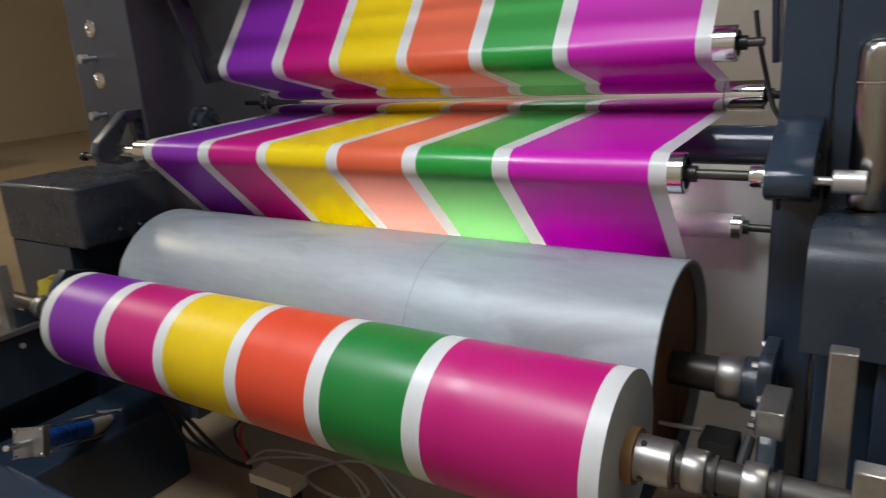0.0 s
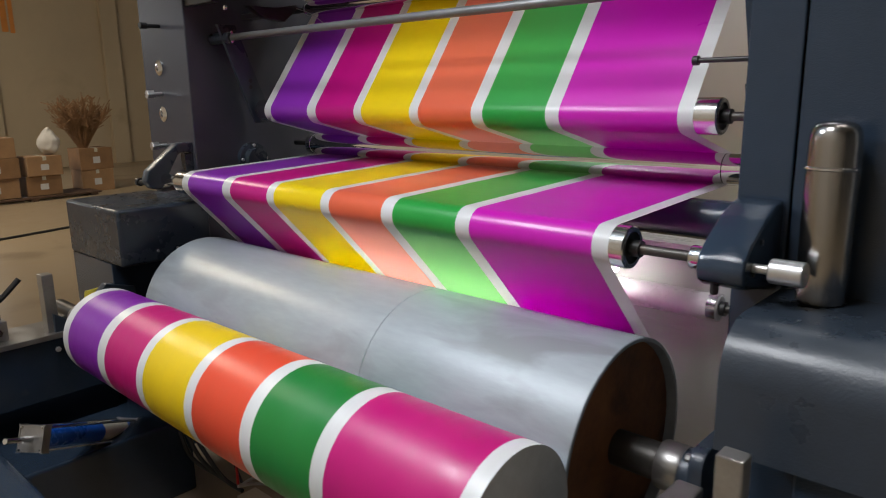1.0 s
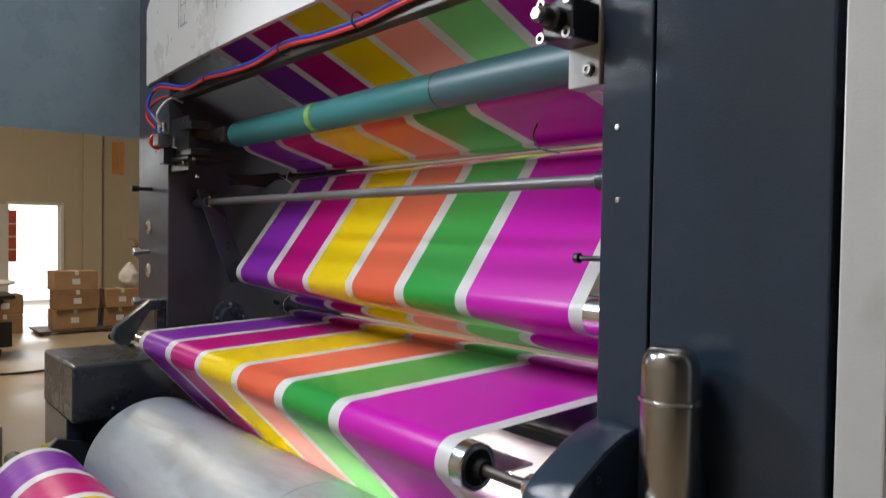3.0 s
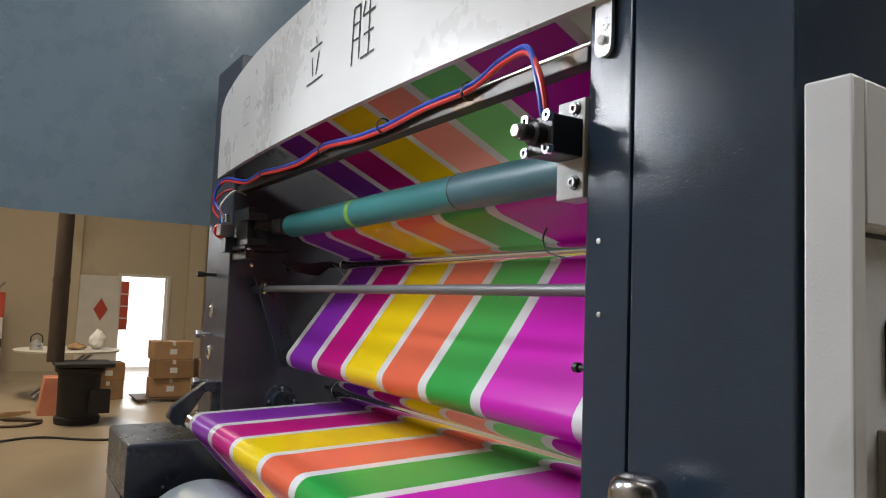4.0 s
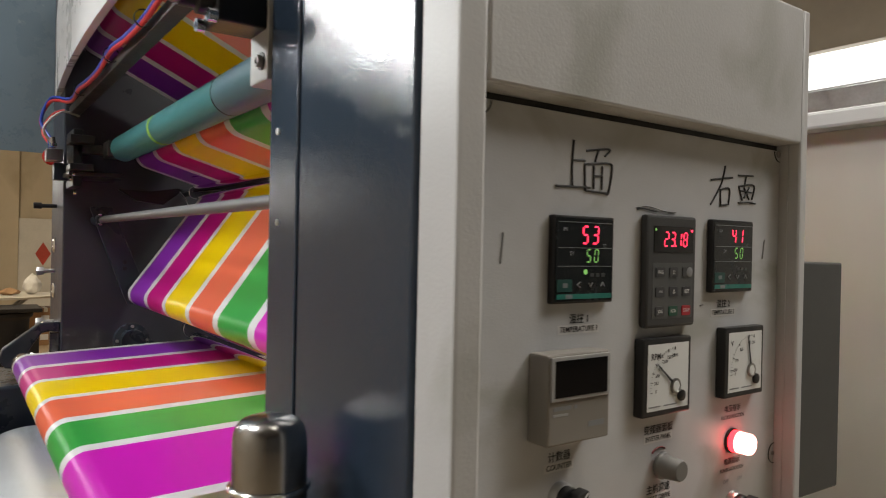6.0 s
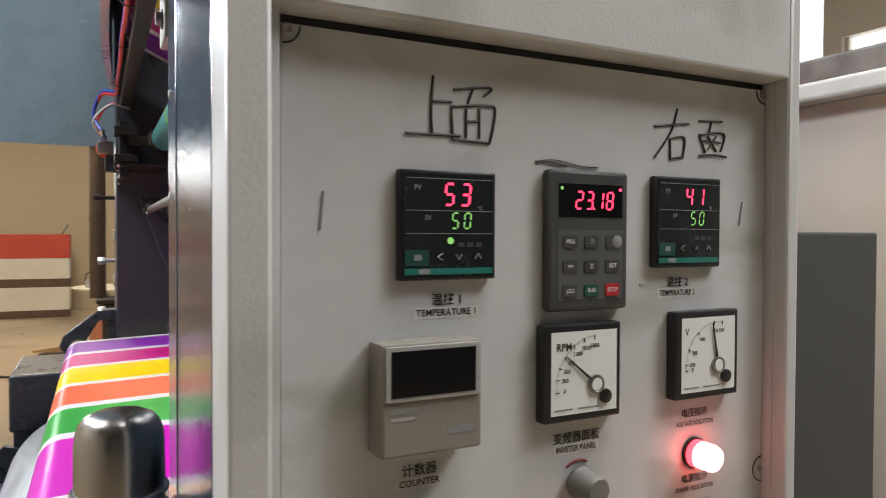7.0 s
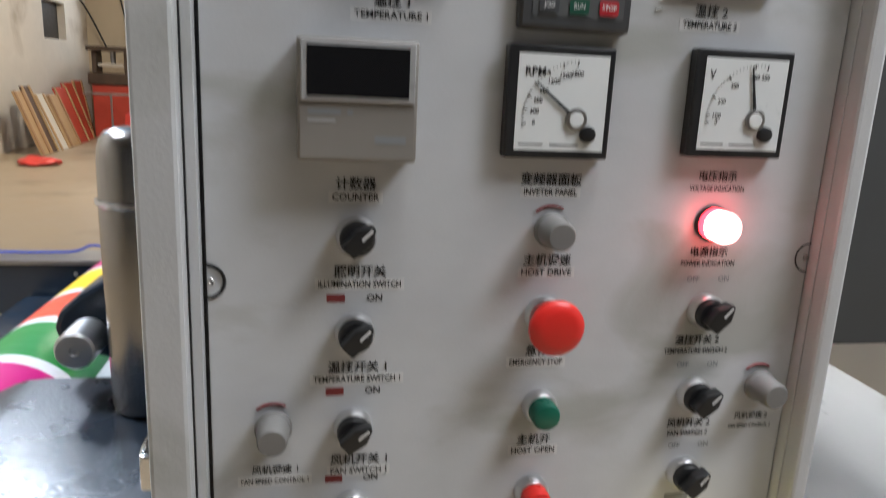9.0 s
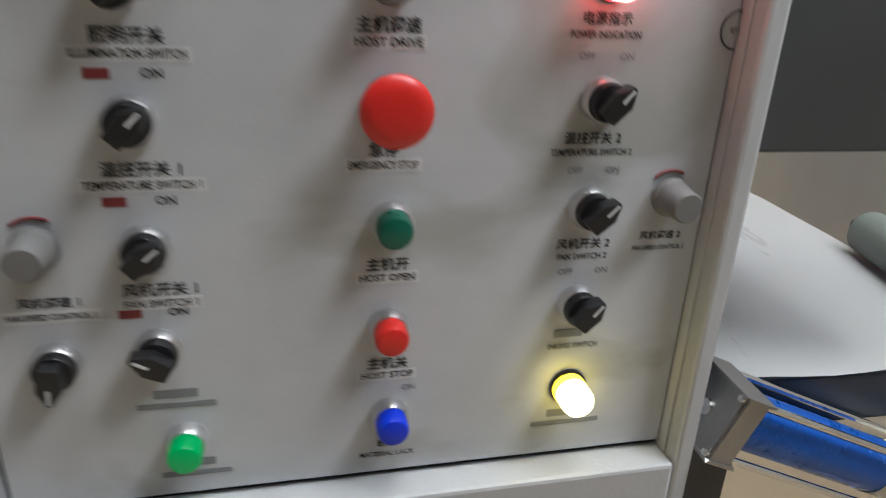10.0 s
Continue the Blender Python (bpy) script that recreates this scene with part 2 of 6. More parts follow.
WHITE_S = (0.72, 0.73, 0.74)
STRIPES = [  # x0, x1, ink on the film, light that it lets through, share
    (-2.400, -2.355, WHITE_S, ((0.9, 0.9, 0.9), 0.26)),
    (-2.355, -2.120, (0.25, 0.025, 0.42), ((0.30, 0.03, 0.55), 0.16)),
    (-2.120, -2.068, WHITE_S, ((0.9, 0.9, 0.9), 0.26)),
    (-2.068, -1.852, (0.50, 0.004, 0.20), ((0.7, 0.01, 0.30), 0.16)),
    (-1.852, -1.812, WHITE_S, ((0.9, 0.9, 0.9), 0.26)),
    (-1.812, -1.575, (0.86, 0.62, 0.004), ((1.0, 0.8, 0.0), 0.22)),
    (-1.575, -1.534, WHITE_S, ((0.9, 0.9, 0.9), 0.26)),
    (-1.534, -1.310, (0.90, 0.16, 0.075), ((1.0, 0.50, 0.42), 0.36)),
    (-1.310, -1.265, WHITE_S, ((0.9, 0.9, 0.9), 0.26)),
    (-1.265, -1.040, (0.025, 0.36, 0.06), ((0.42, 1.0, 0.36), 0.32)),
    (-1.040, -0.995, WHITE_S, ((0.9, 0.9, 0.9), 0.26)),
    (-0.995, -0.655, (0.55, 0.008, 0.42), ((0.95, 0.0, 0.85), 0.14)),
    (-0.655, -0.616, WHITE_S, ((0.9, 0.9, 0.9), 0.26)),
]
FILM = [film_mat("printed film", c, th) for _, _, c, th in STRIPES]
ROLL_WHITE = (0.58, 0.59, 0.60)
ROLL_INK = [ROLL_WHITE, (0.19, 0.016, 0.31), ROLL_WHITE, (0.42, 0.003, 0.13), ROLL_WHITE, (0.66, 0.46, 0.003), ROLL_WHITE, (0.62, 0.06, 0.025),
            ROLL_WHITE, (0.008, 0.17, 0.03), ROLL_WHITE, (0.45, 0.003, 0.15), ROLL_WHITE]
ROLL_FILM = [mat("wound printed film", c, 0.4, 0, 0.05, 3, 0.08, 30, (8, 1, 1)) for c in ROLL_INK]
ROLL_END = mat("layered film edge", (0.52, 0.53, 0.54), 0.5, 0, 0.1, 30, 0.2, 300)


# ---- builders ----
def mesh_of(bm, name, materials, smooth=False, angle=35):
    me = bpy.data.meshes.new(name)
    if smooth:
        bmesh.ops.recalc_face_normals(bm, faces=bm.faces)
        for f in bm.faces:
            flat = max(abs(v) for v in f.normal) > 0.9999 and len(f.verts) > 3
            f.smooth = not (flat and sum(0.17 < e.calc_face_angle(0) < 0.87 for e in f.edges) > 2)
        for e in bm.edges:
            e.smooth = len(e.link_faces) == 2 and e.calc_face_angle(0) < radians(angle)
    bm.to_mesh(me)
    bm.free()
    for m in materials if isinstance(materials, (list, tuple)) else [materials]:
        me.materials.append(m)
    return me


def thing(name, at, label, category, group="", kind=""):
    ob = new(name)
    ob.empty_display_size = 0.05
    ob.location = at
    return tagged(ob, label, category, group, kind)


def base_of(parent):
    m = Matrix.Identity(4)
    while parent is not None:
        m = parent.matrix_basis @ m
        parent = parent.parent
    return m


def part(name, bm, material, parent, label="", smooth=True, angle=35):
    """One mesh object under a thing or part; the bmesh is in world space."""
    if parent is not None:
        bm.transform(base_of(parent).inverted())
    ob = new(name, mesh_of(bm, name, material, smooth, angle))
    ob.parent = parent
    return tagged(ob, label)


def whole(name, bm, material, label, category="", kind="", smooth=False, group=""):
    """A thing of one mesh, in world space."""
    return tagged(new(name, mesh_of(bm, name, material, smooth)), label, category, group, kind)


def box(x0, x1, y0, y1, z0, z1, bevel=0.0, bm=None, seg=2):
    own = bmesh.new()
    bmesh.ops.create_cube(own, size=1, matrix=Matrix.Translation(((x0 + x1) / 2, (y0 + y1) / 2, (z0 + z1) / 2)) @ Matrix.Diagonal((x1 - x0, y1 - y0, z1 - z0, 1)))
    if bevel:
        bmesh.ops.bevel(own, geom=own.edges[:], offset=bevel, segments=seg, affect="EDGES", profile=0.5)
    return join(bm, own)


def join(bm, own):
    if bm is None:
        return own
    me = bpy.data.meshes.new("join")
    own.to_mesh(me)
    own.free()
    bm.from_mesh(me)
    bpy.data.meshes.remove(me)
    return bm


AXES = {"x": Matrix.Identity(3), "y": Matrix(((0, -1, 0), (1, 0, 0), (0, 0, 1))), "z": Matrix(((0, 0, -1), (0, 1, 0), (1, 0, 0)))}


def lathe(at, profile, axis="x", seg=40, bm=None, direction=None, closed=False):
    """A turned body: profile of (along the axis, radius) from the point at."""
    own = bmesh.new()
    if direction is not None:
        rot = Vector((1, 0, 0)).rotation_difference(Vector(direction).normalized()).to_matrix()
    else:
        rot = AXES[axis]
    rings = []
    for a, r in profile:
        if r < 1e-6:
            rings.append([own.verts.new(Vector(at) + rot @ Vector((a, 0, 0)))])
        else:
            rings.append([own.verts.new(Vector(at) + rot @ Vector((a, r * math.cos(k * math.tau / seg), r * math.sin(k * math.tau / seg)))) for k in range(seg)])
    pairs = list(zip(rings, rings[1:])) + ([(rings[-1], rings[0])] if closed else [])
    for p, q in pairs:
        for k in range(seg):
            a, b = p[k % len(p)], p[(k + 1) % len(p)]
            c, d = q[(k + 1) % len(q)], q[k % len(q)]
            vs = []
            for v in (a, b, c, d):
                if v not in vs:
                    vs.append(v)
            if len(vs) > 2:
                own.faces.new(vs)
    return join(bm, own)


def rod(p, q, r, seg=20, bevel=0.0, bm=None):
    p, q = Vector(p), Vector(q)
    h = (q - p).length
    b = bevel or min(r * 0.15, h * 0.1)
    return lathe(p, [(0, 0), (0, r - b), (b, r), (h - b, r), (h, r - b), (h, 0)], seg=seg, direction=q - p, bm=bm)


def curve_points(points, steps=8):
    pts = [Vector(p) for p in points]
    out = []
    for i in range(len(pts) - 1):
        a, b, c, d = pts[max(i - 1, 0)], pts[i], pts[i + 1], pts[min(i + 2, len(pts) - 1)]
        for k in range(steps):
            t = k / steps
            out.append(0.5 * (2 * b + (c - a) * t + (2 * a - 5 * b + 4 * c - d) * t * t + (3 * b - a - 3 * c + d) * t ** 3))
    return out + [pts[-1]]


def hose(points, r, seg=8, steps=8, bm=None):
    """A round cable or hose along a smooth line."""
    own = bmesh.new()
    pts = curve_points(points, steps) if steps > 1 else [Vector(p) for p in points]
    rings, side = [], None
    for i, p in enumerate(pts):
        d = (pts[min(i + 1, len(pts) - 1)] - pts[max(i - 1, 0)]).normalized()
        if side is None:
            side = d.orthogonal().normalized()
        side = (side - d * side.dot(d)).normalized()
        up = d.cross(side)
        rings.append([own.verts.new(p + r * (side * math.cos(k * math.tau / seg) + up * math.sin(k * math.tau / seg))) for k in range(seg)])
    for p, q in zip(rings, rings[1:]):
        for k in range(seg):
            own.faces.new((p[k], p[(k + 1) % seg], q[(k + 1) % seg], q[k]))
    own.faces.new(rings[0][::-1])
    own.faces.new(rings[-1])
    return join(bm, own)


def prism(outline, lo, hi, axis="x", bevel=0.0, bm=None):
    """A plate: an outline in the plane across the axis, from lo to hi along it. Outline as (y, z) for x, (x, z) for y, (x, y) for z."""
    own = bmesh.new()
    put = {"x": lambda h, u, v: (h, u, v), "y": lambda h, u, v: (u, h, v), "z": lambda h, u, v: (u, v, h)}[axis]
    a = [own.verts.new(put(lo, u, v)) for u, v in outline]
    b = [own.verts.new(put(hi, u, v)) for u, v in outline]
    own.faces.new(a)
    own.faces.new(b[::-1])
    for k in range(len(a)):
        own.faces.new((a[k], b[k], b[(k + 1) % len(a)], a[(k + 1) % len(a)]))
    bmesh.ops.recalc_face_normals(own, faces=own.faces)
    if bevel:
        bmesh.ops.bevel(own, geom=own.edges[:], offset=bevel, segments=2, affect="EDGES", profile=0.5)
    return join(bm, own)


def hex_bolt(at, r, h, axis="x", bm=None):
    return lathe(at, [(0, 0), (0, r), (h * 0.85, r), (h, r * 0.85), (h, 0)], axis, 6, bm)


def round_outline(u0, u1, v0, v1, r, n=6):
    out = []
    for cu, cv, a in ((u1 - r, v1 - r, 0), (u0 + r, v1 - r, 90), (u0 + r, v0 + r, 180), (u1 - r, v0 + r, 270)):
        out += [(cu + r * math.cos(radians(a + 90 * k / n)), cv + r * math.sin(radians(a + 90 * k / n))) for k in range(n + 1)]
    return out


# ---- the hall ----
whole("floor", box(-17, 7, -5.3, 10, -0.2, 0), CONCRETE, "tan sealed concrete floor of the factory hall", "floor", "structure")
whole("ceiling", box(-17, 7, -5.3, 10, 6.2, 6.4), CEIL, "grey sheet-metal roof of the hall", "ceiling", "structure")
bm = box(-16.55, -16.3, -5.0, -4.08, 0, 6.2)
box(-16.55, -16.3, -4.08, -2.85, 0, 2.83, bm=bm)
box(-16.55, -16.3, -4.08, -2.85, 3.63, 6.2, bm=bm)
box(-16.55, -16.3, -2.85, 1.55, 0, 6.2, bm=bm)
box(-16.55, -16.3, 1.55, 2.50, 2.03, 6.2, bm=bm)
box(-16.55, -16.3, 2.50, 10, 0, 6.2, bm=bm)
whole("wall_west", bm, WALL, "cream plastered far wall with a door and a window", "wall", "structure")
bm = box(-16.3, -15.02, -5.25, -5.0, 0, 6.2)
box(-15.02, -13.87, -5.25, -5.0, 0, 1.87, bm=bm)
box(-15.02, -13.87, -5.25, -5.0, 2.56, 6.2, bm=bm)
box(-13.87, 6.8, -5.25, -5.0, 0, 6.2, bm=bm)
whole("wall_south", bm, WALL_S, "whitewashed wall with a small dark window opening", "wall", "structure")
# unseen closing wall, coloured dark so that the thermos mirrors darkness
whole("wall_east", box(6.5, 6.75, -5, 10, 0, 6.2), mat("dark grey for reflections", (0.09, 0.088, 0.085), 0.6, 0, 0.12, 1.0, 0.1, 20), "plain unseen hall wall, darkened for the reflections in the thermos", "wall", "structure")
bm = box(-16.3, 6.5, 9.5, 9.75, 0, 3.3)
box(-16.3, -10.5, 9.5, 9.75, 3.3, 6.2, bm=bm)
box(-10.5, -6.5, 9.5, 9.75, 5.75, 6.2, bm=bm)
box(-6.5, -6.2, 9.5, 9.75, 3.3, 6.2, bm=bm)
box(-6.2, -3.2, 9.5, 9.75, 4.45, 6.2, bm=bm)
box(-3.2, 6.5, 9.5, 9.75, 3.3, 6.2, bm=bm)
whole("wall_north", bm, WALL_S, "whitewashed hall wall with high bright windows", "wall", "structure")
for k, (x0, x1, top) in enumerate(((-10.5, -6.5, 5.75), (-6.2, -3.2, 4.45))):
    hw = tagged(new(("window_3", "window_4")[k], mesh_of(box(x0, x1, 9.66, 9.72, 3.3, top), "window", GLASS_LIT)), "high frosted window bright with daylight", "window", "", "structure")
    bm = box(x0, x0 + 0.06, 9.56, 9.64, 3.3, top)
    box(x1 - 0.06, x1, 9.56, 9.64, 3.3, top, bm=bm)
    box(x0 + 0.06, x1 - 0.06, 9.56, 9.64, 3.3, 3.37, bm=bm)
    part("window_frame", bm, WHITE_PAINT, hw, "pale window frame", False)
for y in (0.55, 3.1, 5.6):
    whole("pilaster_1" if y < 1 else "pilaster_2" if y < 4 else "pilaster_3", box(-16.3, -16.17, y - 0.18, y + 0.18, 0, 6.2, 0.01), WALL, "cream plastered wall pier", "pilaster", "structure")
# self-glowing wall, so that the doorway looks daylit
whole("backdrop", box(-19.2, -19.1, -3, 7, -0.2, 5.5), YARD_GLOW, "white yard wall outside the door, glowing in place of daylight", "backdrop", "structure")
bm = box(-16.56, -16.5, -4.08, -2.85, 2.83, 3.63)
window = tagged(new("window_1", mesh_of(bm, "window_1", GLASS_LIT)), "bright frosted window high in the cream wall", "window", "", "structure")
bm = box(-16.36, -16.28, -4.08, -4.02, 2.83, 3.63)
box(-16.36, -16.28, -2.91, -2.85, 2.83, 3.63, bm=bm)
box(-16.36, -16.28, -4.02, -2.91, 2.83, 2.88, bm=bm)
box(-16.36, -16.28, -4.02, -2.91, 3.58, 3.63, bm=bm)
box(-16.36, -16.28, -3.49, -3.44, 2.88, 3.58, bm=bm)
part("window_frame", bm, WHITE_PAINT, window, "white window frame", False)
whole("window_2", box(-15.02, -13.87, -5.22, -5.14, 1.87, 2.56), BLACK, "small dark recessed window in the whitewashed wall", "window", "structure")

door = thing("door_1", (-16.3, 1.55, 0), "white hall door standing open with a red diamond paper", "door", "", "structure")
bm = box(-16.26, -16.21, 0.62, 1.53, 0.02, 2.02, 0.01)
part("door_leaf", bm, WHITE_PAINT, door, "pale painted door leaf")
bm = prism([(1.17 - 0.0, 1.06), (1.17 + 0.14, 1.30), (1.17, 1.54), (1.17 - 0.14, 1.30)], -16.205, -16.195)
part("paper", bm, RED_PAINT, door, "red diamond paper", False)
bm = box(-16.33, -16.24, 1.49, 1.55, 0, 2.08)
box(-16.33, -16.24, 2.50, 2.56, 0, 2.08, bm=bm)
box(-16.33, -16.24, 1.55, 2.50, 2.03, 2.08, bm=bm)
part("door_frame", bm, WHITE_PAINT, door, "pale door frame", False)
# two upright orange strips on the far wall
wb_ = thing("wall_strips", (-16.28, 3.64, 2.75), "two narrow upright orange strips on the cream wall", "banner")
for y0, y1, z0 in ((3.52, 3.63, 2.76), (3.67, 3.75, 2.74)):
    part("strip", box(-16.285, -16.275, y0, y1, z0, 3.46), mat("matt orange", (0.62, 0.24, 0.05), 0.8, 0, 0.1, 6), wb_, "narrow orange strip")
sign = thing("notice_board", (-18.9, 1.9, 0), "red notice board with white lines standing in the yard", "board")
part("post", box(-18.95, -18.9, 1.86, 1.92, 0, 1.9), IRON, sign)
part("sheet", box(-18.9, -18.86, 1.65, 2.12, 0.75, 1.95, 0.005), RED_PAINT, sign)
for k in range(3):
    part("line", box(-18.855, -18.85, 1.65, 2.12, 1.02 + 0.3 * k, 1.05 + 0.3 * k), WHITE_PAINT, sign, smooth=False)

# ---- web of printed film ----
ROLLERS = {  # y, z, radius, side on which the film passes it
    "F": (0.06, 2.375, 0.045, 1), "H": (0.47, 2.080, 0.045, -1), "G": (0.255, 1.965, 0.050, 1), "E": (0.435, 1.832, 0.026, -1),
    "B": (0.232, 1.425, 0.045, 1), "C": (0.440, 1.278, 0.042, -1), "A": (-0.148, 1.167, 0.046, 1), "D": (-0.130, 0.695, 0.259, -1), "R": (-0.546, 0.702, 0.155, -1),
}


def web_path():
    """The film's line in y and z: straight runs between rollers and arcs round them."""
    cs = [(Vector((0.50, 2.9)), 0.0, 1)] + [(Vector(v[:2]), v[2] + 0.0008, v[3]) for v in ROLLERS.values()]
    runs = []
    for (c1, r1, s1), (c2, r2, s2) in zip(cs, cs[1:]):
        d = c2 - c1
        n_len = d.length
        d /= n_len
        k = (s2 * r2 - s1 * r1) / n_len
        n = d * k + Vector((-d.y, d.x)) * math.sqrt(1 - k * k)
        runs.append((c1 - n * (s1 * r1), c2 - n * (s2 * r2)))
    line = []
    for i, (p, q) in enumerate(runs):
        for k in range(6):
            line.append(p.lerp(q, k / 6))
        line.append(q)
        if i + 1 < len(runs):
            c, r, s = cs[i + 1]
            a0 = math.atan2(q.y - c.y, q.x - c.x)
            nx = runs[i + 1][0]
            a1 = math.atan2(nx.y - c.y, nx.x - c.x)
            turn = (a1 - a0) % math.tau if s > 0 else -((a0 - a1) % math.tau)
            steps = max(2, int(abs(turn) / 0.22))
            for k in range(1, steps):
                a = a0 + turn * k / steps
                line.append(c + Vector((math.cos(a), math.sin(a))) * r)
    return line


line = web_path()
edges = [s[0] for s in STRIPES] + [STRIPES[-1][1]]
INKS = ["white", "purple", "white", "crimson", "white", "yellow", "white", "orange", "white", "green", "white", "magenta", "white"]
web = thing("printed_film", (-1.5, 0.2, 1.2), "web of plastic film printed in coloured stripes, threaded over rollers", "plastic film")
for k, ink in enumerate(INKS):
    bm = bmesh.new()
    pairs = [(bm.verts.new((edges[k], p.x, p.y)), bm.verts.new((edges[k + 1], p.x, p.y))) for p in line]
    for (a, b), (c, d) in zip(pairs, pairs[1:]):
        bm.faces.new((a, b, d, c))
    part(ink + "_stripe", bm, FILM[k], web, ink + " printed stripe")

# dark colour for tubes hidden by the film, to dim it on the rollers
ROLLER_DARK = mat("dark tube under the film", (0.035, 0.035, 0.038), 0.5, 0, 0.15, 9, 0.1, 90)
SPIN = []


def idler(key, x0, x1, label, shaft_l=0.12, shaft_r=0.16, body=CHROME, face=True, dark=OILED, skin=None):
    y, z, r, side = ROLLERS[key]
    ob = thing("idler_roller", (0, y, z), label, "roller", "idler rollers of the film web")
    for a, b in ((x0, -2.395), (-0.625, x1)):
        part("end_sleeve", lathe((a, y, z), [(0, r - 0.012), (0, r - 0.003), (0.003, r), (b - a - 0.003, r), (b - a, r - 0.003), (b - a, r - 0.012)]), body, ob, "polished steel sleeve")
    part("tube", lathe((-2.395, y, z), [(0, r - 0.001), (1.77, r - 0.001)]), skin or body, ob, "hidden tube darkened to dim the film on it" if skin else "polished steel tube")
    if face:
        for xx, d in ((x0, 1), (x1, -1)):
            part("end_cap", lathe((xx, y, z), [(d * 0.004, r - 0.004), (d * 0.004, 0.018), (-d * 0.02, 0.018), (-d * 0.02, 0.0)]), BLACK, ob, "black bearing cap")
    part("shaft", rod((x0 - shaft_l, y, z), (x1 + shaft_r, y, z), 0.011), dark, ob, "dark steel shaft")
    SPIN.append((ob, r, side))
    return ob


idler("A", -2.47, -0.583, "steel idler roller that turns the film towards the drum", shaft_l=0.1, shaft_r=0.19, skin=ROLLER_DARK)
idler("B", -2.47, -0.560, "steel idler roller on swinging arms", shaft_l=0.06, shaft_r=0.06, skin=ROLLER_DARK)
idler("C", -2.43, -0.52, "thin steel idler roller behind the film fold", shaft_l=0.12, shaft_r=0.12, body=MIRROR_STEEL, dark=BLACK)
idler("E", -2.41, -0.52, "slender steel guide roller high in the film web", shaft_l=0.16, shaft_r=0.12, face=False, body=MIRROR_STEEL, dark=BLACK)
idler("F", -2.44, -0.50, "steel guide roller under the hood", shaft_l=0.12, shaft_r=0.12)
idler("G", -2.44, -0.50, "steel guide roller behind the rubber roller", shaft_l=0.12, shaft_r=0.12)
idler("H", -2.44, -0.50, "steel guide roller at the back of the web", shaft_l=0.12, shaft_r=0.12)

# winding drum
y, z, r, side = ROLLERS["D"]
drum = thing("winding_drum", (0, y, z), "large grey steel winding drum with a rusted end plate", "drum")
part("shell", lathe((-2.40, y, z), [(0.03, r - 0.012), (0, r - 0.012), (0, r - 0.002), (0.002, r), (1.18, r), (1.181, r - 0.0012), (1.183, r - 0.0012), (1.184, r), (1.813, r), (1.815, r - 0.002), (1.815, r - 0.009), (1.785, r - 0.010)], seg=96), STEEL, drum, "brushed grey steel shell with a weld seam")
for x0, x1 in ((-2.39, -2.385), (-0.615, -0.610)):
    part("end_plate", lathe((x0, y, z), [(0, 0), (0, r - 0.011), (x1 - x0, r - 0.011), (x1 - x0, 0)], seg=64), RUST, drum, "rusted brown end plate")
part("axle", rod((-2.62, y, z), (-0.42, y, z), 0.042, 32), OILED, drum, "oiled dark axle")
part("axle_collar", lathe((-0.50, y, z), [(0, 0.04), (0, 0.052), (0.004, 0.054), (0.05, 0.054), (0.054, 0.052), (0.054, 0.04)]), IRON, drum, "bright turned collar")
SPIN.append((drum, r, side))

# wound roll
y, z, r, side = ROLLERS["R"]
roll = thing("film_roll", (0, y, z), "thick roll of striped plastic film winding up on a shaft", "film roll")
RX = [-2.333 + (x + 2.40) * 0.983 for x in edges[:-1]] + [-0.580]


def girth(x):
    """Radius of the roll, a little fuller towards the heavier inks."""
    return 0.149 + 0.014 * (x + 2.333) / 1.75


for k, ink in enumerate(INKS):
    part(ink + "_band", lathe((RX[k], y, z), [(0, girth(RX[k])), (RX[k + 1] - RX[k], girth(RX[k + 1]))], seg=128), ROLL_FILM[k], roll, ink + " wound band")
for x, d in ((RX[0], -1), (RX[-1], 1)):
    rim = girth(x)
    prof = [(0, rim)] + [(d * 0.0006 * (k % 2), rim - (rim - 0.052) * k / 22) for k in range(1, 23)]
    part("roll_end", lathe((x, y, z), prof, seg=96), ROLL_END, roll, "pale layered edge of the wound film")
part("core", lathe((-2.36, y, z), [(0, 0.044), (0, 0.054), (1.80, 0.054), (1.80, 0.044)], seg=48), CARD_DARK, roll, "brown paper core")
part("chuck", lathe((-0.565, y, z), [(0, 0.02), (0, 0.045), (0.07, 0.045), (0.075, 0.041), (0.075, 0.02)]), IRON, roll, "turned steel chuck")
for k in range(4):
    a = k * math.tau / 4 + 0.4
    part("screw", lathe((-0.545, y + 0.045 * math.cos(a), z + 0.045 * math.sin(a)), [(-0.003, 0.006), (0.002, 0.006), (0.002, 0)], seg=12, direction=(0, math.cos(a), math.sin(a))), BLACK, roll)
part("shaft", rod((-2.78, y, z), (-0.14, y, z), 0.030, 32), OILED, roll, "dark winding shaft")
for x in (-0.475, -0.375, -2.52, -2.60):
    part("collar", lathe((x, y, z), [(0, 0.03), (0, 0.038), (0.003, 0.040), (0.037, 0.040), (0.04, 0.038), (0.04, 0.03)]), IRON, roll, "turned steel collar")
for x in (-0.425, -0.322):
    part("ring", lathe((x, y, z), [(0, 0.03), (0, 0.036), (0.008, 0.036), (0.008, 0.03)]), RUBBER, roll, "black rubber ring")
SPIN.append((roll, r, side))

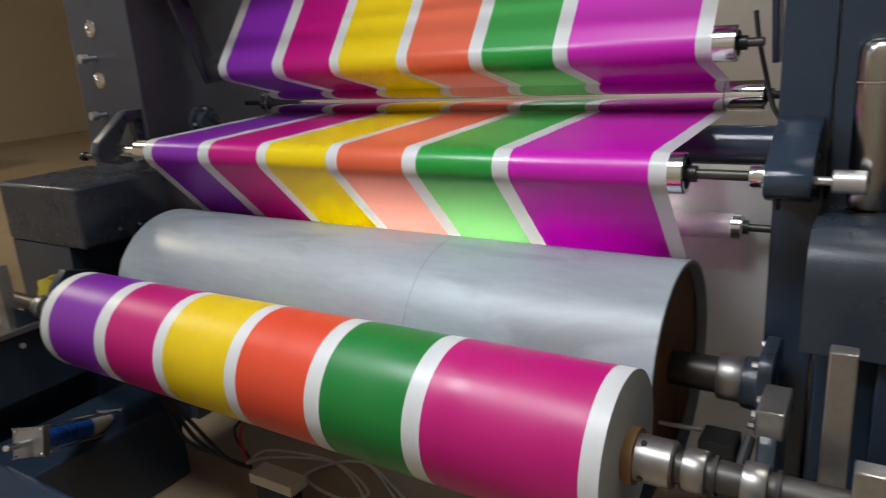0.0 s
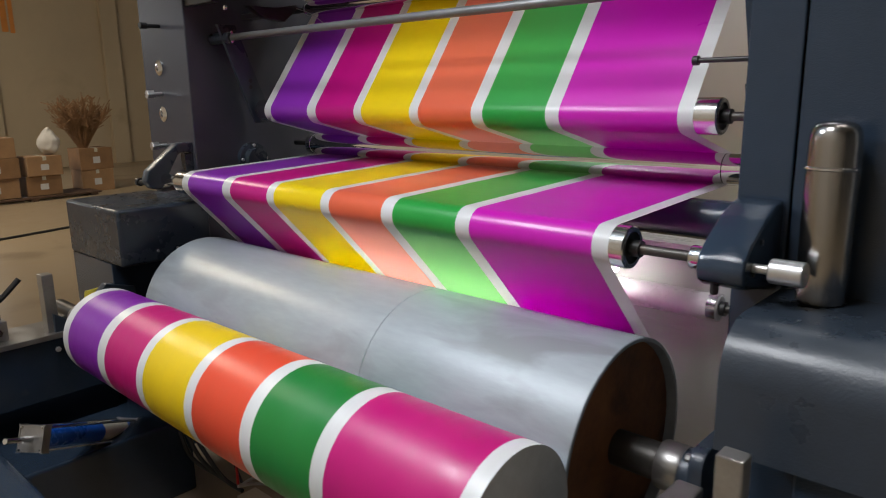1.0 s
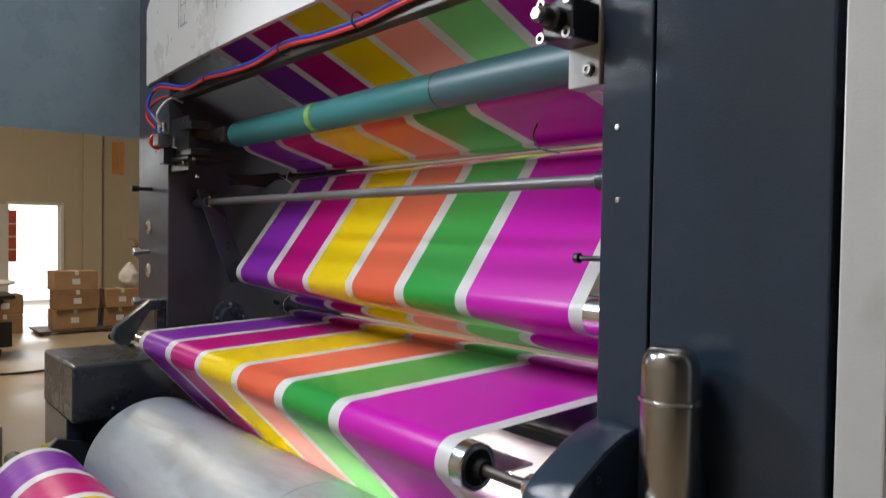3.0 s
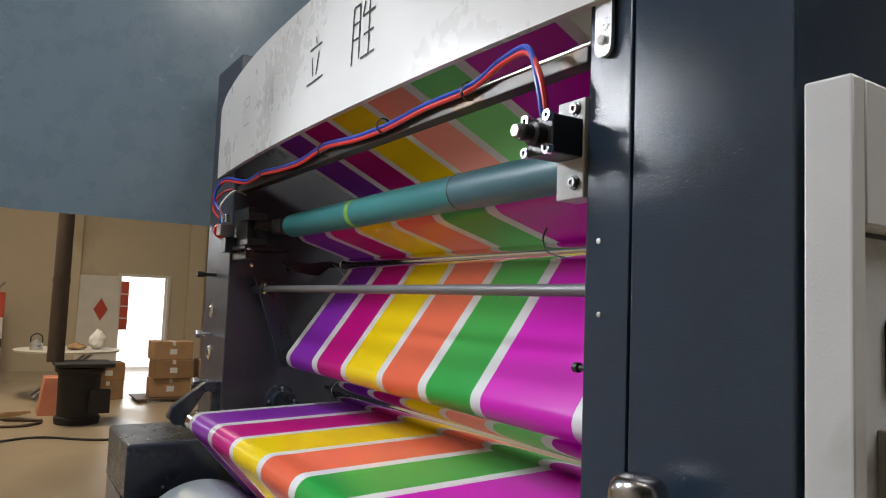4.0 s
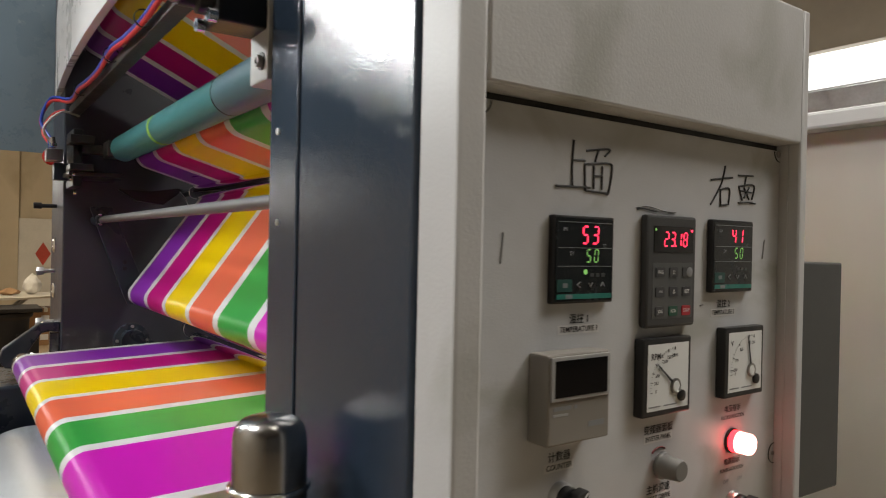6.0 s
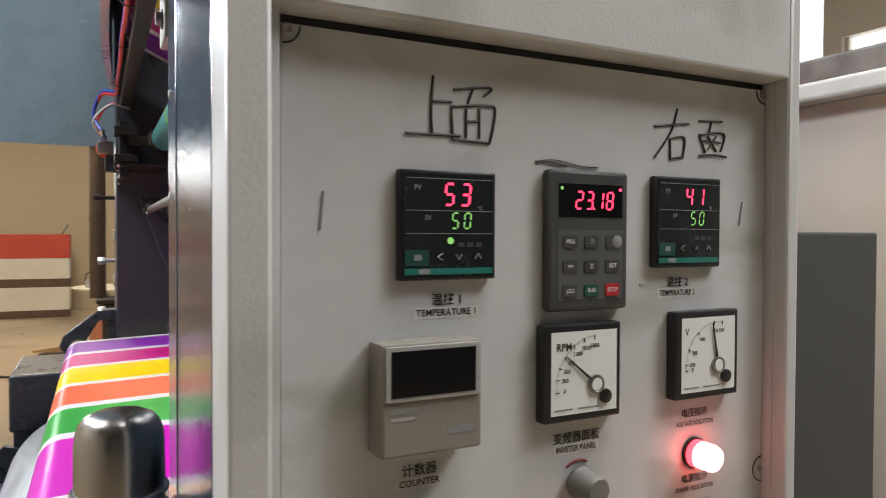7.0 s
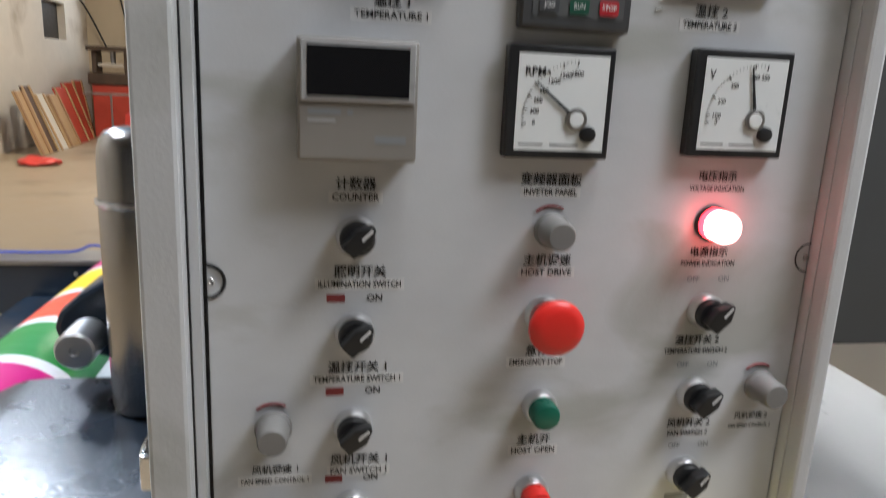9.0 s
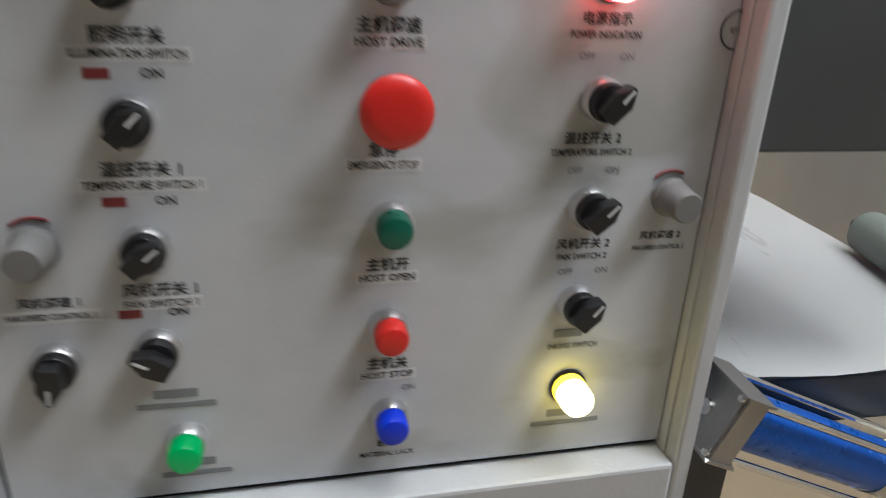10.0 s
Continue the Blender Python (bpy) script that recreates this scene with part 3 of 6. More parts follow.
# ---- right side frame, cover and lower housing ----
fr = thing("machine_upright", (-0.43, 0, 0), "dark blue-grey painted side frame of the printing machine", "machine frame", "side frames")
part("post", box(-0.43, -0.327, 0.0, 0.62, 0.0, 2.75, 0.004), PAINT, fr, "flat painted post")
part("cover_plate", box(-0.323, -0.035, 0.001, 0.62, 0.0, 2.75, 0.004), PAINT, fr, "flat painted cover plate")
for x, z in ((-0.396, 1.794), (-0.392, 1.665)):
    part("screw", lathe((x, 0.001, z), [(0, 0.0055), (-0.003, 0.005), (-0.004, 0)], "y", 12), ALU, fr, "small bright screw")
# lower housing with a hollow front
hs = thing("lower_housing", (-0.33, 0, 0), "dark painted lower housing with a scuffed rounded top", "machine housing", "lower housings")


def housing(parent, x0, x1, front, top, back=0.0):
    lip = []
    rr = 0.10
    for k in range(9):
        a = radians(90 + 90 * k / 8)
        lip.append((front + rr + rr * math.cos(a), top - rr + rr * math.sin(a)))
    part("top_cover", prism([(back, top)] + lip + [(front, top - 0.23), (front + 0.012, top - 0.23), (front + 0.012, top - rr), (front + 0.05, top - 0.03), (back, top - 0.02)], x0, x1), PAINT_TOP, parent, "scuffed painted top cover")
    part("cheek", prism([(back, top - 0.02), (front + 0.05, top - 0.032), (front + 0.014, top - 0.10), (front + 0.014, top - 0.229), (back, top - 0.229)], x0 + 0.004, x0 + 0.014), PAINT, parent, "painted cheek plate", False)
    part("cheek", prism([(back, top - 0.02), (front + 0.05, top - 0.032), (front + 0.014, top - 0.10), (front + 0.014, top - 0.229), (back, top - 0.229)], x1 - 0.014, x1 - 0.004), PAINT, parent, "painted cheek plate", False)
    part("pedestal", box(x0 + 0.13, x1 - 0.003, front + 0.02, back, 0, top - 0.23, 0.004), PAINT, parent, "painted pedestal")
    part("web_plate", box(x0 + 0.02, x0 + 0.13, front + 0.14, back, 0, top - 0.23, 0.004), PAINT, parent, "recessed dark plate")


housing(hs, -0.325, 0.0, -0.315, 1.095)
for x, z in ((-0.245, 0.935), (-0.19, 0.84)):
    bar = thing("flat_bar", (x, -0.44, 0), "short grey upright steel stop bar beside the winding shaft", "steel bar", "stop bars")
    part("bar", box(x - 0.022, x + 0.022, -0.46 if z > 0.9 else -0.66, -0.42 if z > 0.9 else -0.62, 0.45, z, 0.004), IRON, bar, "dull grey flat bar")
    part("foot", box(x - 0.03, x + 0.03, -0.47 if z > 0.9 else -0.67, -0.31 if z > 0.9 else -0.31, 0.42, 0.46, 0.004), PAINT, bar)

# bearing blocks
def bearing(x, y, z, s, way):
    b = thing("bearing_block", (x, y, z), "grey-blue painted flange bearing with bright bolts", "bearing", "shaft bearings")
    part("flange", prism([(y + s * u, z + s * v) for u, v in round_outline(-1, 1, -1.15, 1.15, 0.45)], x, x + way * 0.03, bevel=0.003), PAINT_TOP, b, "painted flange")
    part("boss", lathe((x, y, z), [(0, s * 0.75), (-way * 0.035, s * 0.68), (-way * 0.04, s * 0.6), (-way * 0.04, s * 0.3)], seg=36), PAINT_TOP, b, "round bearing boss")
    for u, v in ((0.72, 0.85), (-0.72, 0.85), (0.72, -0.85), (-0.72, -0.85)):
        part("bolt", hex_bolt((x, y + s * u, z + s * v), 0.009, -way * 0.014), ALU, b, "bright hex bolt")
    return b


bearing(-0.41, -0.13, 0.69, 0.085, 1)
bearing(-2.60, -0.13, 0.69, 0.085, -1)
jaw = thing("shaft_support", (-0.36, -0.5, 0.62), "pale steel cradle carrying the winding shaft", "shaft support", "winding shaft supports")
part("cradle", prism([(-0.62, 0.45), (-0.31, 0.45), (-0.31, 0.76), (-0.42, 0.79), (-0.47, 0.74), (-0.50, 0.685), (-0.57, 0.685), (-0.62, 0.72)], -0.365, -0.335, bevel=0.003), PAINT_TOP, jaw, "painted cradle plate")
part("clamp", box(-0.375, -0.325, -0.46, -0.34, 0.745, 0.80, 0.005), IRON, jaw, "bright clamp block")
for u in (-0.43, -0.37):
    part("bolt", hex_bolt((-0.375, u, 0.775), 0.008, -0.01), ALU, jaw)
jaw2 = thing("shaft_support", (-2.64, -0.5, 0.62), "dark painted cradle carrying the winding shaft", "shaft support", "winding shaft supports")
part("cradle", prism([(-0.62, 0.45), (-0.31, 0.45), (-0.31, 0.76), (-0.42, 0.79), (-0.47, 0.74), (-0.50, 0.685), (-0.57, 0.685), (-0.62, 0.72)], -2.67, -2.63, bevel=0.003), PAINT_TOP, jaw2, "painted cradle plate")

# ---- left side frame ----
fl = thing("machine_upright", (-2.55, 0, 0), "dark painted side frame with bright adjusting bolts", "machine frame", "side frames")
part("post", box(-2.98, -2.60, -0.02, 1.2, 0, 2.75, 0.006), PAINT_DULL, fl, "flat painted frame plate")
for k, z in enumerate((1.605, 1.497, 1.415, 1.284)):
    x = -2.835
    if k % 2 == 0:
        part("washer", lathe((x, -0.02, z), [(0, 0.032), (-0.004, 0.032), (-0.010, 0.022), (-0.010, 0.012), (-0.004, 0.010), (-0.004, 0)], "y", 28), CHROME, fl, "bright dished washer")
    else:
        part("adjusting_bolt", hex_bolt((x, -0.06, z), 0.019, -0.028, "y", rod((x, -0.02, z), (x, -0.07, z), 0.009)), ALU, fl, "bright adjusting bolt")
part("stop_screw", rod((-2.80, -0.02, 1.768), (-2.80, -0.10, 1.768), 0.008, bm=rod((-2.80, -0.075, 1.768), (-2.80, -0.105, 1.768), 0.013)), BLACK, fl, "black stop screw")
hl = thing("lower_housing", (-2.98, 0, 0), "dark painted lower housing beside the drum", "machine housing", "lower housings")
part("top_cover", box(-3.02, -2.53, -0.392, -0.021, 0.862, 1.079, 0.012, seg=3), PAINT_TOP, hl, "scuffed painted box cover")
for yy in (-0.25, -0.17):
    part("rivet", lathe((-2.53, yy, 0.905), [(0, 0.006), (0.003, 0.005), (0.003, 0)], "x", 10), ALU, hl)
part("pedestal", box(-3.015, -2.64, -0.388, -0.021, 0, 0.862, 0.004), PAINT, hl, "painted pedestal")

# ---- swing arms, guide rod ----
arm = thing("swing_arm", (-0.47, 0.10, 1.71), "dark painted hanging arm of the idler roller", "arm", "swing arms")
ARM = [(0.06, 1.76), (0.14, 1.76), (0.275, 1.43), (0.25, 1.375), (0.205, 1.375), (0.185, 1.42)]
part("plate", prism(ARM, -0.478, -0.462, bevel=0.002), PAINT, arm, "painted arm plate")
part("hub", rod((-0.51, 0.10, 1.711), (-0.432, 0.10, 1.711), 0.022, 24), PAINT_TOP, arm)
part("pin", rod((-0.60, 0.145, 1.553), (-0.43, 0.145, 1.553), 0.006, bm=rod((-0.605, 0.145, 1.553), (-0.59, 0.145, 1.553), 0.011)), BLACK, arm, "black stop pin")
arm2 = thing("swing_arm", (-2.50, 0.10, 1.71), "dark painted hanging arm of the idler roller", "arm", "swing arms")
part("plate", prism(ARM, -2.508, -2.492, bevel=0.002), PAINT_TOP, arm2, "painted arm plate")
part("hub", rod((-2.60, 0.10, 1.711), (-2.46, 0.10, 1.711), 0.022, 24), PAINT_TOP, arm2)
for z in (1.545, 1.52):
    part("hole", lathe((-2.4915, 0.19, z), [(0, 0.008), (0.001, 0.008), (0.001, 0)], seg=14), BLACK, arm2)
for a in range(3):
    part("screw", rod((-2.455, 0.10 + 0.02 * math.cos(a * 2.1), 1.711 + 0.02 * math.sin(a * 2.1)), (-2.44, 0.10 + 0.02 * math.cos(a * 2.1), 1.711 + 0.02 * math.sin(a * 2.1)), 0.006, 10), CHROME, arm2, "bright cap screw")
gr = thing("guide_rod", (-1.5, 0.10, 1.711), "plain grey steel cross rod in front of the film", "rod")
part("rod", rod((-2.455, 0.10, 1.711), (-0.51, 0.10, 1.711), 0.0135, 20), mat("dull grey rod", (0.15, 0.15, 0.155), 0.45, 0.5, 0.15, 9, 0.08, 80), gr)

# arms of the lower idler
def hook_arm(x0, x1):
    a = thing("roller_arm", (x0, -0.1, 1.2), "dark painted cast arm holding the lower idler roller", "arm", "lower idler arms")
    out = [(0.0, 1.275), (-0.045, 1.268), (-0.10, 1.248), (-0.17, 1.208), (-0.197, 1.183), (-0.205, 1.160), (-0.197, 1.136), (-0.172, 1.122), (-0.13, 1.116), (-0.06, 1.10), (0.0, 1.085)]
    part("casting", prism(out, x0, x1, bevel=0.008), PAINT, a, "rounded painted casting")
    return a


ra = hook_arm(-0.425, -0.335)
part("collar", lathe((-0.455, -0.148, 1.167), [(0, 0.012), (0, 0.022), (0.003, 0.024), (0.03, 0.024), (0.03, 0.012)]), CHROME, ra, "bright split collar")
part("knob", lathe((-0.335, -0.150, 1.163), [(0, 0.009), (0.03, 0.009), (0.03, 0.021), (0.033, 0.0235), (0.088, 0.0235), (0.091, 0.021), (0.091, 0.006), (0.088, 0.004), (0.088, 0)], seg=36), ALU, ra, "knurled bright knob")
for yy, zz in ((-0.115, 1.205), (-0.15, 1.15)):
    part("set_screw", lathe((-0.335, yy, zz), [(-0.002, 0.006), (0.002, 0.006), (0.002, 0.003), (-0.001, 0.003), (-0.001, 0)], "x", 14), BLACK, ra)
part("grub_screw", hex_bolt((-0.40, -0.165, 1.124), 0.008, -0.02, "z"), BLACK, ra)
rl = thing("roller_arm", (-2.60, -0.1, 1.2), "dark painted slotted arm holding the lower idler roller", "arm", "lower idler arms")
part("casting", prism([(-0.02, 1.305), (-0.085, 1.305), (-0.215, 1.205), (-0.228, 1.165), (-0.205, 1.132), (-0.165, 1.128), (-0.145, 1.165), (-0.085, 1.262), (-0.055, 1.268), (-0.02, 1.262)], -2.665, -2.615, bevel=0.006), PAINT_TOP, rl, "painted casting")
part("foot", prism([(-0.02, 1.262), (-0.055, 1.262), (-0.055, 1.16), (-0.165, 1.128), (-0.165, 1.118), (-0.02, 1.118)], -2.660, -2.620, bevel=0.004), PAINT_TOP, rl)
part("clamp", rod((-2.62, -0.148, 1.167), (-2.50, -0.148, 1.167), 0.022, 24), CHROME, rl, "bright clamp sleeve")
part("stop_screw", rod((-2.76, -0.19, 1.15), (-2.66, -0.19, 1.15), 0.01, bm=rod((-2.77, -0.19, 1.15), (-2.75, -0.19, 1.15), 0.017)), BLACK, rl, "black stop screw")

tie = thing("tie_tube", (-1.5, 0.30, 1.165), "dark painted cross tube behind the fold of the film", "tube")
part("tube", rod((-2.60, 0.285, 1.163), (-0.43, 0.285, 1.163), 0.052, 40), PAINT, tie, "dark glossy painted tube")
for x in (-2.60, -0.455):
    part("end_flange", lathe((x, 0.285, 1.163), [(0, 0.045), (0, 0.062), (0.022, 0.062), (0.022, 0.045)], seg=36), PAINT_TOP, tie)

# pivot block on the left frame
pv = thing("pivot_block", (-2.55, 0.22, 1.24), "round dark bearing flange on the frame", "bearing")
part("flange", lathe((-2.60, 0.24, 1.22), [(0, 0.07), (0.02, 0.068), (0.022, 0.05), (0.05, 0.045), (0.05, 0)], seg=32), PAINT_TOP, pv)
for a in range(4):
    part("bolt", hex_bolt((-2.58, 0.24 + 0.058 * math.cos(a * 1.57), 1.22 + 0.058 * math.sin(a * 1.57)), 0.007, 0.01), ALU, pv)

# ---- rubber covered roller with its air cylinders ----
gy, gz, gr_r = 0.142, 1.972, 0.048
rb = thing("rubber_roller", (0, gy, gz), "teal rubber-covered pressure roller with a yellow chalk mark", "roller")
part("sleeve", lathe((-2.30, gy, gz), [(0, 0.02), (0, gr_r - 0.012), (0.012, gr_r - 0.002), (0.02, gr_r), (1.25, gr_r), (1.25, gr_r - 0.002)], seg=48), TEAL, rb, "teal rubber sleeve")
part("sleeve", lathe((-1.048, gy, gz), [(0, gr_r - 0.002), (0, gr_r + 0.0008), (0.55, gr_r + 0.0008), (0.55, 0.02)], seg=48), TEAL_DARK, rb, "grey-blue rubber sleeve")
part("joint_ring", lathe((-1.050, gy, gz), [(0, gr_r - 0.004), (0, gr_r + 0.0016), (0.004, gr_r + 0.0016), (0.004, gr_r - 0.004)], seg=48), BLACK, rb, "black joint")
part("chalk_mark", lathe((-1.69, gy, gz), [(0, gr_r + 0.0006), (0.028, gr_r + 0.0006)], seg=48), mat("yellow-green chalk", (0.22, 0.42, 0.06), 0.7, 0, 0.4, 14), rb, "faded yellow chalk band")
part("axle", rod((-2.42, gy, gz), (-0.44, gy, gz), 0.016), OILED, rb)


def cylinder_valve(x, y, z, way):
    c = thing("air_cylinder", (x, y, z), "black compact air cylinder with bright fittings", "air cylinder", "air cylinders of the rubber roller")
    part("body", box(x - 0.036, x + 0.036, y - 0.055, 0.0 if way > 0 else 0.03, z - 0.036, z + 0.036, 0.004), BLACK, c, "black cylinder body")
    part("nose", lathe((x, y - 0.055, z), [(0, 0.022), (-0.02, 0.022), (-0.024, 0.016), (-0.045, 0.016), (-0.047, 0.014), (-0.047, 0)], "y", 28), BLACK, c, "black threaded nose")
    part("nut", hex_bolt((x, y - 0.098, z), 0.013, -0.016, "y"), IRON, c, "bright nut")
    for u, v in ((1, 1), (-1, 1), (1, -1), (-1, -1)):
        part("lug", lathe((x + 0.03 * u, y - 0.056, z + 0.03 * v), [(0, 0.005), (0, 0.010), (-0.012, 0.010), (-0.012, 0.005), (0, 0.005)], "y", 18), CHROME, c, "bright screw lug")
    return c


cylinder_valve(-0.475, -0.02, 1.985, 1)
mp_ = thing("mounting_plate", (-0.455, 0.0, 1.98), "pale grey mounting plate with cap screws", "mounting plate", "roller mounts")
part("plate", box(-0.508, -0.435, -0.004, 0.05, 1.875, 2.062, 0.003), GREY_PAINT, mp_, "pale grey plate")
for z in (1.905, 2.043):
    part("washer", lathe((-0.458, -0.004, z), [(0, 0.0135), (-0.002, 0.0135), (-0.002, 0)], "y", 20), BLACK, mp_, "black washer")
    part("cap_screw", lathe((-0.458, -0.006, z), [(0, 0.009), (-0.007, 0.009), (-0.007, 0.005), (-0.003, 0.005), (-0.003, 0)], "y", 20), IRON, mp_, "bright cap screw")
ml = thing("mounting_plate", (-2.45, 0.0, 1.95), "black steel mounting bracket with cap screws", "mounting plate", "roller mounts")
part("plate", box(-2.60, -2.40, -0.012, 0.02, 1.83, 2.045, 0.003), BLACK, ml, "black bracket plate")
part("upper_ear", box(-2.45, -2.33, -0.03, 0.05, 1.985, 2.015, 0.003), BLACK, ml)
part("lower_ear", box(-2.45, -2.33, -0.03, 0.05, 1.885, 1.91, 0.003), BLACK, ml)
part("fork", box(-2.41, -2.305, 0.09, 0.19, 1.942, 2.002, 0.004), OILED, ml, "dark fork head")
part("fork_stem", box(-2.44, -2.40, 0.0, 0.16, 1.955, 1.990, 0.003), OILED, ml)
part("wedge_plate", prism([(0.147, 1.829), (0.266, 1.828), (0.371, 1.846), (0.388, 1.837), (0.313, 1.776), (0.217, 1.788)], -2.44, -2.40, bevel=0.002), BLACK, ml, "dark tapered guide plate")
part("stem", box(-2.60, -2.44, 0.236, 0.296, 1.795, 1.815, 0.003), OILED, ml)
part("foot_plate", box(-2.60, -2.36, -0.03, 0.16, 1.868, 1.884, 0.003), BLACK, ml, "black foot plate")
part("feeler", hose([(-2.400, 0.374, 1.831), (-2.300, 0.368, 1.803), (-2.200, 0.361, 1.753)], 0.0016), ALU, ml, "thin pale feeler wire")
for x, z in ((-2.435, 2.02), (-2.435, 1.86), (-2.34, 1.87), (-2.30, 1.80)):
    part("cap_screw", lathe((x, -0.013, z), [(0, 0.008), (-0.008, 0.008), (-0.008, 0)], "y", 14), CHROME, ml, "bright cap screw")
vl = thing("valve_manifold", (-2.56, -0.06, 1.955), "bright metal air valve with hose fittings", "valve")
part("body", box(-2.590, -2.525, -0.088, -0.03, 1.930, 1.978, 0.004), IRON, vl, "bare metal valve block")
part("bracket", box(-2.60, -2.54, -0.06, 0.0, 1.86, 1.925, 0.003), PAINT_TOP, vl)
for k, x in enumerate((-2.60, -2.57, -2.54, -2.515)):
    part("fitting", rod((x, -0.065, 1.985), (x + 0.004, -0.07, 2.02), 0.009, 12, bm=hex_bolt((x, -0.065, 1.985), 0.011, 0.012, "z")), CHROME if k % 2 else BLUE_TUBE, vl, "push-in fitting")
part("spindle", rod((-2.68, -0.06, 1.955), (-2.61, -0.06, 1.955), 0.007, 12, bm=rod((-2.655, -0.06, 1.955), (-2.635, -0.06, 1.955), 0.014, 6)), CHROME, vl, "bright threaded spindle")
part("hand_wheel", lathe((-2.625, -0.06, 1.955), [(0, 0.03), (0.008, 0.034), (0.012, 0.03), (0.012, 0.01), (0, 0.01)], seg=24), RED_BTN, vl, "red hand wheel")

# hose rod under the hood
hr = thing("hose_bar", (-1.5, -0.02, 2.15), "dark flat cross bar under the hood carrying hoses", "bar")
part("bar", box(-2.60, -0.43, -0.005, 0.035, 2.125, 2.155, 0.003), OILED, hr, "dark steel bar")
part("rail", rod((-2.60, 0.03, 2.175), (-0.43, 0.03, 2.175), 0.008), CHROME, hr, "bright thin rail")


def hoses():
    for name, m, off in (("red", RED_HOSE, 0.0), ("blue", BLUE_HOSE, 0.011)):
        pts = [(-2.575 + off, -0.07, 2.02), (-2.62 + off, -0.10, 2.09), (-2.58, -0.07, 2.165 + off), (-2.42, -0.022, 2.145 + off)]
        for k in range(1, 9):
            x = -2.42 + k * 0.205
            pts.append((x, -0.022, 2.148 + off + 0.010 * math.sin(k * 1.9) - 0.004 * (k % 2)))
        pts += [(-0.66, -0.03, 2.175 + off), (-0.55, -0.05, 2.165 + off), (-0.495 - off, -0.06, 2.10), (-0.485 - off, -0.05, 2.02)]
        tagged(whole("air_hose", hose(pts, 0.0062), m, f"{name} air hose tied along the bar under the hood", "hose", "", True), group="air hoses")
    tagged(whole("air_hose", hose([(-2.60, -0.07, 2.0), (-2.66, -0.09, 2.06), (-2.63, -0.05, 2.13), (-2.59, 0.03, 2.15)], 0.005), RED_HOSE, "short red air hose curling at the valve", "hose", "", True), group="air hoses")
    tagged(whole("air_hose", hose([(-2.54, -0.07, 2.0), (-2.50, -0.10, 2.05), (-2.53, -0.04, 2.12), (-2.585, 0.03, 2.12)], 0.0045), WHITE_BAG, "short white air hose curling at the valve", "hose", "", True), group="air hoses")
    for x in (-2.2, -1.62, -1.21, -0.80):
        tagged(whole("cable_tie", lathe((x, -0.018, 2.153), [(0, 0.020), (0, 0.022), (0.008, 0.022), (0.008, 0.020)], seg=16), BLACK, "black cable tie round the hoses", "cable tie", "", True), group="cable ties")


hoses()

# hood
hd = thing("machine_hood", (-1.55, 0.0, 2.4), "white enamelled curved hood with dark characters over the machine", "hood")


def hood_line(n=25):
    """Plan of the hood: a shallow bow, rounded at its ends."""
    pts = []
    for k in range(n):
        t = k / (n - 1)
        x = -2.86 + t * (2.86 - 0.365)
        e = min(t, 1 - t)
        pts.append((x, -0.025 - 0.05 * (1 - (2 * t - 1) ** 2) - 0.0 * e))
    return pts


bm = bmesh.new()
hl_ = hood_line(33)
lo_, hi_, ba_ = [], [], []
for x, yy in hl_:
    t = (x + 2.86) / 2.5
    top = 2.545 + 0.10 * math.sqrt(max(0.0, 1 - (1 - min(1, t * 3.0)) ** 2)) * 1.0
    lo_.append((x, yy, 2.222))
    hi_.append((x, yy, top))
rows_ = [[(x, 0.02 if i == 0 else yy + 0.02, z + 0.004) for i, (x, yy, z) in enumerate(lo_)], lo_, hi_, [(x, 0.55, z + 0.0) for x, yy, z in hi_]]
vs_ = [[bm.verts.new(p) for p in row] for row in rows_]
for a, b in zip(vs_, vs_[1:]):
    for k in range(len(a) - 1):
        bm.faces.new((a[k], a[k + 1], b[k + 1], b[k]))
sh = part("front_sheet", bm, HOOD_WHITE, hd, "white enamelled sheet")
mod = sh.modifiers.new("thickness", "SOLIDIFY")
mod.thickness, mod.offset = 0.003, 1
part("tab", prism(round_outline(-0.405, -0.365, 2.12, 2.255, 0.019), -0.012, -0.004, "y"), ALU, hd, "bright fixing tab")
part("tab_screw", lathe((-0.385, -0.012, 2.15), [(0, 0.010), (-0.006, 0.009), (-0.006, 0)], "y", 16), CHROME, hd)


